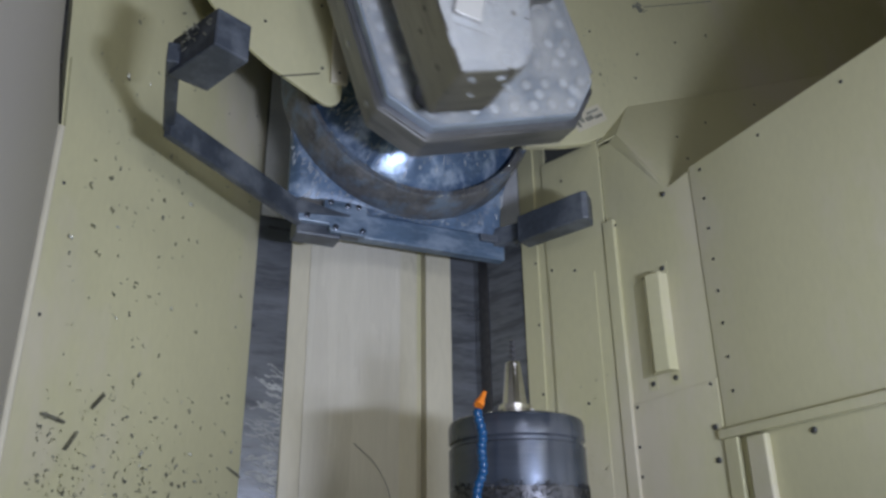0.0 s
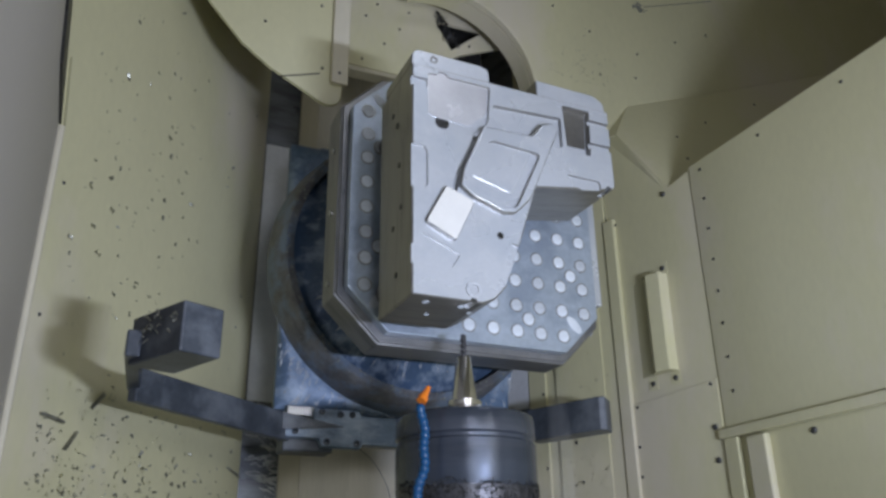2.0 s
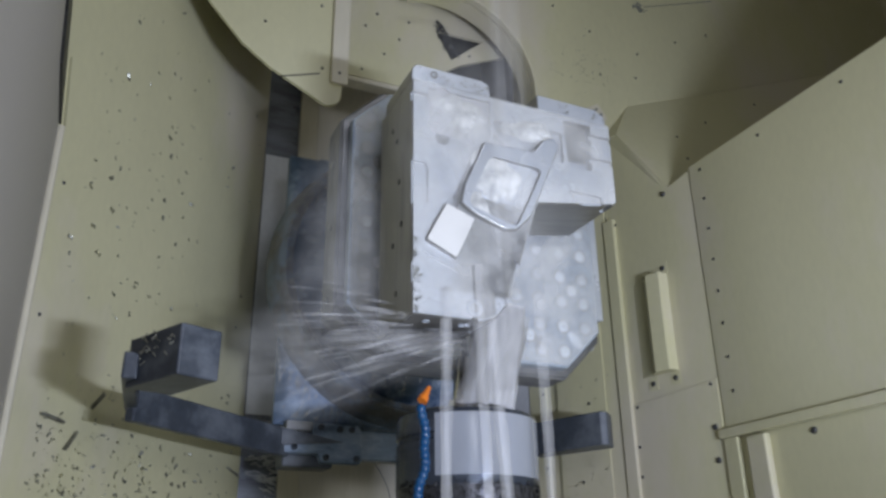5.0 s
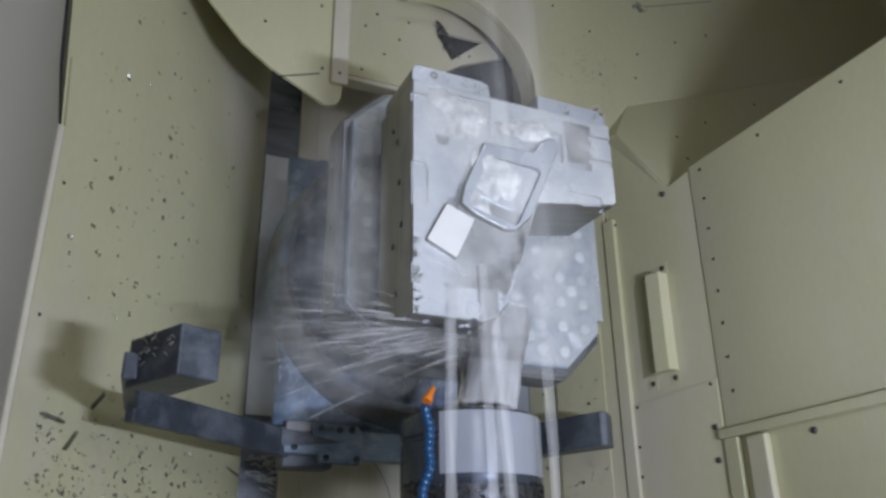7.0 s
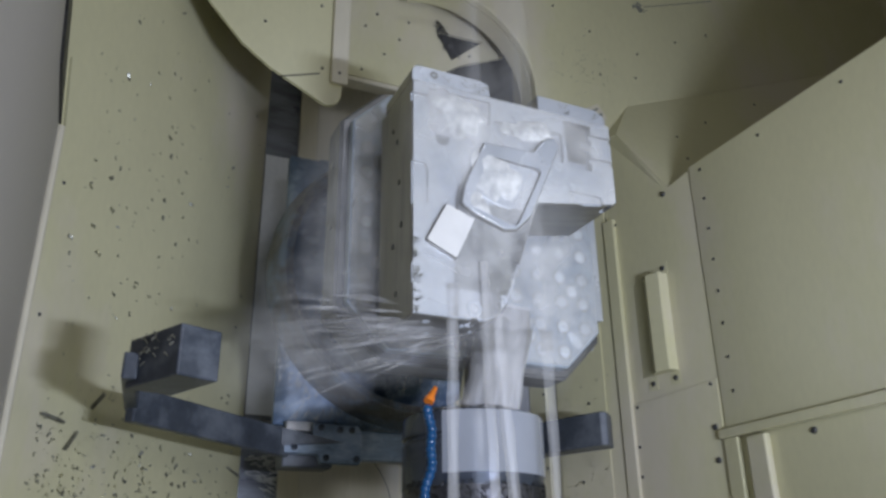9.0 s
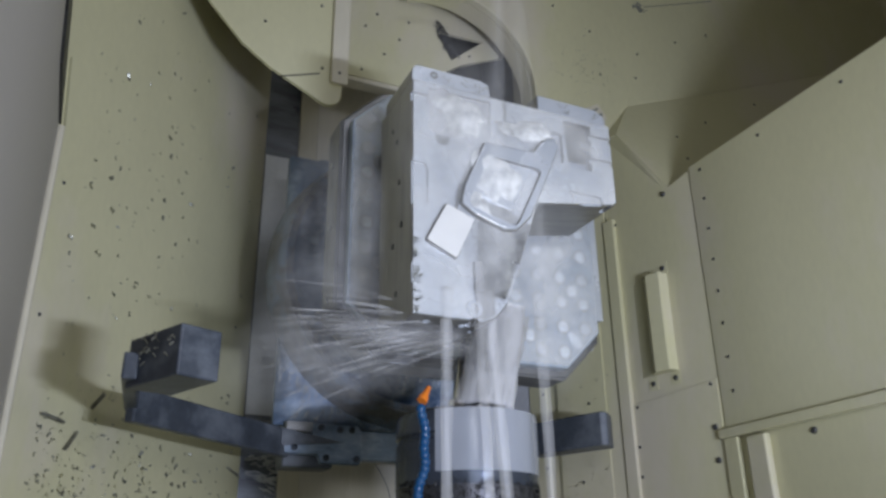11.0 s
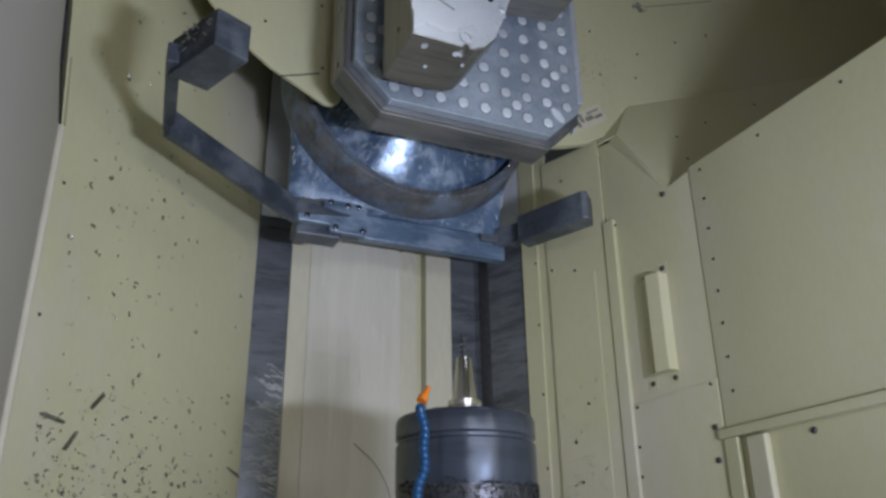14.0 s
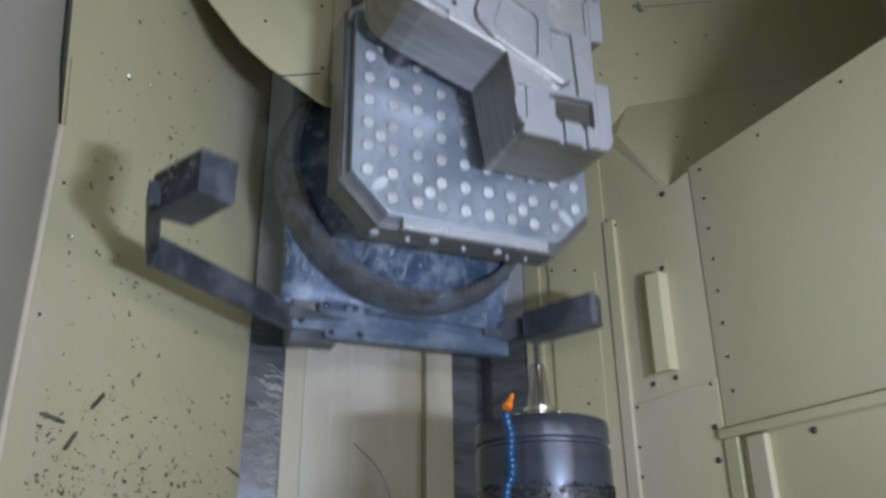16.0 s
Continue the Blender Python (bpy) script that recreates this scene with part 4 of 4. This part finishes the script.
jets = []
rng = random.Random(5)
for x0, x1, y1, r0, r1 in ((-0.172, -0.168, -0.19, 0.006, 0.010), (-0.050, -0.100, -0.19, 0.006, 0.012), (0.000, -0.008, -0.20, 0.006, 0.009), (-0.095, -0.115, -0.15, 0.005, 0.010)):
    bm = bmesh.new()
    stream(bm, (x0, -0.80, 0.82), (x1, y1, 0.826), r0, r1, 14, 8, rng)
    jets.append(tagged(link("coolant_jet", bm, JET, smooth=True), "whitish coolant jet shot along the spindle", "coolant jet", "coolant jets"))
bm = bmesh.new()
for k in range(40):
    a = radians(-40 + 165 * k / 39)
    p = Vector((SX + 0.075 * math.cos(a) * 0.9, -0.350, SZ + 0.075 * math.sin(a)))
    q = Vector((SX + 0.020 + 0.040 * math.cos(a), -0.222 + rng.uniform(0, 0.03), SZ + 0.055 + 0.045 * math.sin(a)))
    stream(bm, p, q, 0.009, rng.uniform(0.014, 0.024), 8, 9, rng)
cone_jet = tagged(link("coolant_fan", bm, FAN, smooth=True), "dense white coolant fan round the cutter", "coolant", kind="stuff")
bm = bmesh.new()
n = 40
for i in range(n):
    a0, a1 = (radians(-25 + 165 * (i + j) / n) for j in (0, 1))
    r = 0.1130
    bm.faces.new([bm.verts.new((SX + r * math.cos(a), y, SZ + r * math.sin(a))) for a, y in ((a0, -0.455), (a1, -0.455), (a1, -0.364), (a0, -0.364))])
bmesh.ops.remove_doubles(bm, verts=bm.verts, dist=1e-5)
nose_film = tagged(link("coolant_film", bm, NFILM, smooth=True), "pale coolant film running over the spindle nose", "coolant")

work_film = tagged(link("coolant_film", prism([(x * 0.985 - 0.002, y * 0.985) for x, y in outline], 0.0, 0.0015), FILM), "milky coolant film on top of the workpiece", "coolant")
pal_film = tagged(link("coolant_film", prism(octagon(0.252, 0.074), 0.0, 0.0015), FILM), "milky coolant film on the pallet top", "coolant")

FROTH = wet("coolant_froth", (0.86, 0.86, 0.83), 0.25, 0.85, 40, 0.35)


def froth(seed, sx, sy, h):
    """A low, ragged heap of foam about its own middle."""
    rng = random.Random(seed)
    bm = bmesh.new()
    ph = [rng.uniform(0, 6.3) for _ in range(5)]
    rings = []
    for k in range(7):
        t = 1 - k / 6
        ring = []
        for i in range(36):
            a = 2 * math.pi * i / 36
            w = 1 + 0.16 * math.sin(2 * a + ph[0]) + 0.12 * math.sin(3 * a + ph[1]) + 0.09 * math.sin(7 * a + ph[2]) + 0.05 * math.sin(11 * a + ph[3])
            ring.append(bm.verts.new((sx * t * w * math.cos(a), sy * t * w * math.sin(a), h * (1 - t * t) + rng.uniform(0, h * 0.25) * (k > 0))))
        rings.append(ring)
    for u, v in zip(rings, rings[1:]):
        for i in range(36):
            bm.faces.new((u[i], u[(i + 1) % 36], v[(i + 1) % 36], v[i]))
    bmesh.ops.remove_doubles(bm, verts=bm.verts, dist=1e-6)
    return tagged(link("coolant_froth", bm, FROTH, smooth=True), "white coolant froth lying on the milled face", "coolant froth", "coolant froth", "stuff")


froths = [(froth(41, 0.040, 0.050, 0.006), -0.078, -0.008, ZT + 0.0045), (froth(42, 0.050, 0.036, 0.005), -0.136, 0.094, ZT + 0.001), (froth(43, 0.048, 0.022, 0.006), -0.008, 0.094, ZT + 0.001), (froth(44, 0.020, 0.022, 0.004), -0.112, -0.066, ZT + 0.005)]
rng = random.Random(51)
bm = bmesh.new()
for k in range(110):
    if k < 65:
        p = Vector((-0.222 + abs(rng.gauss(0, 0.006)), rng.uniform(-0.258, -0.14), ZT + 0.003))
    else:
        p = Vector((rng.choice((rng.uniform(-0.20, -0.08), rng.uniform(0.05, 0.155))), rng.gauss(0.155, 0.006), ZT - 0.001))
    flake(bm, Matrix.Translation(p) @ Matrix.Rotation(rng.uniform(0, 6.3), 4, "Z"), rng.uniform(0.002, 0.005), rng.uniform(0.001, 0.002), 0.6)
edge_chips = tagged(link("metal_chips", bm, CHIP), "wet grey chips gathered along the workpiece edges", "metal chips", kind="stuff")

SPILL = wet("coolant_spill", (0.72, 0.75, 0.79), 0.02, 0.34, 30, 0.12)
spills = []
for c in range(4):
    rng = random.Random(300 + c)
    bm = bmesh.new()
    for k in range(34):
        x = -0.20 + 0.085 * c + rng.uniform(-0.03, 0.12)
        p = Vector((x, -0.262 + rng.uniform(-0.01, 0.02) + max(0, -0.12 - x) * 0.9, 0.56 + rng.uniform(-0.14, 0.06)))
        w = rng.uniform(0.0015, 0.0055)
        for i in range(7):
            q = p + Vector((rng.gauss(-0.003, 0.012), rng.gauss(-0.004, 0.006), -rng.uniform(0.008, 0.030)))
            stream(bm, p, q, w, w * 0.85, 2, 6, rng)
            p, w = q, w * rng.uniform(0.75, 1.12)
            if p.z < 0.30:
                break
    spills.append(tagged(link("coolant_spill", bm, SPILL, smooth=True), "frothy coolant pouring off the pallet edge", "coolant spill", "coolant spills", "stuff"))

clusters = []
for c in range(8):
    rng = random.Random(100 + c)
    bm = bmesh.new()
    for k in range(15):
        u, far = rng.random() ** 1.6, rng.random()
        d = Vector((-1.0, -0.02 - 0.26 * u + rng.gauss(0, 0.10), -0.04 - 0.22 * u + rng.gauss(0, 0.12)))
        a = Vector((-0.06, -0.236, 0.780)) + d * (0.02 + 0.26 * far) + Vector((0, rng.gauss(0, 0.006), rng.gauss(0, 0.006)))
        L = rng.uniform(0.04, 0.13) * (1.2 - 0.5 * far)
        fall = rng.uniform(0.0, 0.20) * L
        w = rng.uniform(0.0008, 0.0032) * (1.4 - far)
        pts = [a + d * L * i / 4 + Vector((0, -0.3 * fall, -fall)) * (i / 4) ** 2 for i in range(5)]
        for i, (p, q) in enumerate(zip(pts, pts[1:])):
            stream(bm, p, q, w * (0.2, 0.9, 1.0, 0.7)[i], w * (0.9, 1.0, 0.7, 0.1)[i], 2, 5, rng)
    clusters.append(tagged(link("coolant_splash", bm, SPRAY, smooth=True), "white coolant splash flung off the cutter", "coolant splash", "coolant splashes", "stuff"))
veils = []
# the last two long veils stand in for jets streaking over the workpiece
for c, (x, y, z, sx, sy) in enumerate(((-0.17, -0.27, 0.77, 0.17, 0.035), (-0.27, -0.27, 0.72, 0.20, 0.07), (-0.30, -0.20, 0.66, 0.14, 0.13), (-0.30, 0.0, 0.60, 0.10, 0.24), (-0.27, -0.10, 0.72, 0.10, 0.20), (-0.33, -0.28, 0.60, 0.16, 0.10), (-0.10, 0.05, 0.86, 0.16, 0.26), (-0.05, -0.20, 0.84, 0.12, 0.16), (-0.16, -0.265, 0.78, 0.20, 0.022), (-0.08, 0.20, 0.92, 0.035, 0.50), (-0.125, 0.10, 0.93, 0.022, 0.45))):
    bm = bmesh.new()
    bmesh.ops.create_grid(bm, x_segments=12, y_segments=12, size=1.0)
    for v in bm.verts:
        v.co.z = 0.35 * (1 - min(1, v.co.x ** 2 + v.co.y ** 2)) + 0.12 * math.sin(3 * v.co.x + c) * math.cos(2.5 * v.co.y)
    veil = tagged(link("coolant_mist", bm, MIST, smooth=True), "thin coolant veil of mist and jet spray by the workpiece", "coolant mist", "coolant mist", "stuff")
    veil.scale = (sx, sy, 0.05)
    veil["at"] = (x, y, z)
    veils.append(veil)


# ---------------------------------------------------------------- movement
TABLE = [(0, 0.5), (0.7, 0.5), (0.8, 0.482), (0.9, 0.435), (1.0, 0.385), (1.5, 0.126), (1.6, 0.075), (1.7, 0.038), (1.8, 0.031), (2.15, 0.031), (2.3, 0.020), (2.5, 0.004), (3.0, 0.003), (4.0, 0.002), (6.0, 0.0), (12.25, 0.0), (12.4, 0.030), (12.5, 0.067), (12.6, 0.108), (12.7, 0.117), (12.8, 0.118), (12.9, 0.158), (13.0, 0.207), (13.5, 0.448), (13.6, 0.485), (13.7, 0.499), (13.8, 0.5), (15.4, 0.5), (15.5, 0.491), (15.6, 0.455), (15.7, 0.408), (16.0, 0.257)]
TURN = [(0.0, 18), (0.05, 8), (0.1, 2), (0.2, 0), (14.2, 0), (14.3, -3), (14.4, -16), (14.5, -42), (14.6, -68), (14.7, -83), (14.8, -89), (14.9, -90), (16.0, -90)]
SPIN = [(0, 0.093), (0.4, 0.093), (0.5, 0.075), (0.6, 0.024), (0.7, 0.0), (4.2, 0.0), (6.3, 0.005), (7.0, 0.008), (7.5, 0.010), (9.2, 0.011), (11.3, 0.0), (15.1, 0.0), (15.2, 0.038), (15.3, 0.092), (15.4, 0.138), (15.5, 0.141), (16.0, 0.141)]


def value(rows, t):
    for (a, u), (b, v) in zip(rows, rows[1:]):
        if a <= t <= b:
            return u + (v - u) * (t - a) / (b - a)
    return rows[-1][1]


def motions():
    times = sorted({t for t, _ in TABLE} | {t for t, _ in TURN})
    turned = [(t, pose(0, TY + value(TABLE, t), 0, 0, 0, value(TURN, t))) for t in times]
    for ob in (table, sweeper):
        walk(ob, [(t, pose(0, TY + s, 0)) for t, s in TABLE])
    for ob in (pallet, work):
        walk(ob, turned)
    for ob in scene.objects:
        if ob.name.startswith("fixture_riser"):
            walk(ob, [(t, m @ pose(ob["dx"], ob["dy"], 0)) for t, m in turned])
    walk(spindle, [(t, pose(SX + x, SY, SZ)) for t, x in SPIN])
    rng = random.Random(9)
    for i, ob in enumerate(jets + [cone_jet, nose_film]):
        back = -1.0 if i < len(jets) else -0.6
        go = 2.28 + 0.03 * (i % 3)
        rows = [(0, pose(0, back, 0)), (go, pose(0, back, 0)), (go + 0.2, pose(0, 0, 0))]
        t = 3.0
        while t < 12.7:
            rows.append((t, pose(value(SPIN, t) + rng.gauss(0, 0.0008), rng.uniform(-0.006, 0.006), 0)))
            t += 0.5
        rows += [(12.75, pose(0, 0, 0)), (12.9, pose(0, back, 0)), (16, pose(0, back, 0))]
        walk(ob, rows)
    for i, ob in enumerate(spills):
        rows = [(0, pose(0, TY, -1.2)), (12.70 + 0.03 * i, pose(0, TY, -1.2))]
        rows += [(t, pose(dx, TY + value(TABLE, t), dz)) for t, dx, dz in ((12.90, 0.02, 0.05), (13.1, 0.0, 0.0), (13.3, -0.01, -0.03), (13.5, -0.01, -0.08), (13.8, 0.0, -0.22), (14.0, 0.0, -0.5))]
        walk(ob, rows + [(14.4, pose(0, TY, -1.2)), (16, pose(0, TY, -1.2))])
    for ob, x, y, z in froths + [(edge_chips, 0, 0, 0)]:
        rise = [(0, -0.09), (3.0, -0.09), (5.2, 0.0), (13.1, 0.0), (13.5, -0.09), (16, -0.09)]
        marks = sorted({t for t, _ in rise} | set(times))
        walk(ob, [(t, pose(0, TY + value(TABLE, t), value(rise, t), 0, 0, value(TURN, t)) @ pose(x, y, z)) for t in marks])
    film = [(0, 1), (0.6, 1), (1.3, -1), (2.45, -1), (2.7, 1), (13.55, 1), (14.0, -1), (16, -1)]
    marks = sorted({t for t, _ in film} | set(times))
    for ob, low, high in ((work_film, 0.690, 0.8275), (pal_film, 0.530, 0.6150)):
        walk(ob, [(t, pose(0, TY + value(TABLE, t), low + (high - low) * (value(film, t) + 1) / 2, 0, 0, value(TURN, t))) for t in marks])
    for i, ob in enumerate(clusters + veils):
        step = 0.2 if i < len(clusters) else 0.4
        size = 1.0 if i < len(clusters) else 2.0
        go = 2.30 + 0.03 * i
        hub = Matrix() if "at" in ob else Matrix.Translation((-0.07, -0.23, 0.78))
        home = Matrix.Translation(ob["at"]) if "at" in ob else Matrix()
        rows = [(0, home @ pose(0.1, -1.0, -0.1)), (go, home @ pose(0.1, -1.0, -0.1)), (go + 0.2, home)]
        t = go + 0.4
        while t < 12.6:
            rows.append((t, home @ hub @ pose(rng.gauss(0, 0.008) * size, rng.gauss(0, 0.004) * size, rng.gauss(0, 0.006) * size, rng.gauss(0, 3), rng.gauss(0, 3), rng.gauss(0, 3)) @ hub.inverted()))
            t += step
        rows += [(t, home @ m) for t, m in ((12.75, pose(0.02, 0.10, -0.02)), (12.95, pose(0.10, 0.14, -0.16)), (13.2, pose(0.16, 0.26, -0.26)), (13.5, pose(0.20, 0.42, -0.34)), (13.9, pose(0.20, 0.46, -1.2)), (16, pose(0.20, 0.46, -1.2)))]
        walk(ob, rows)


motions()
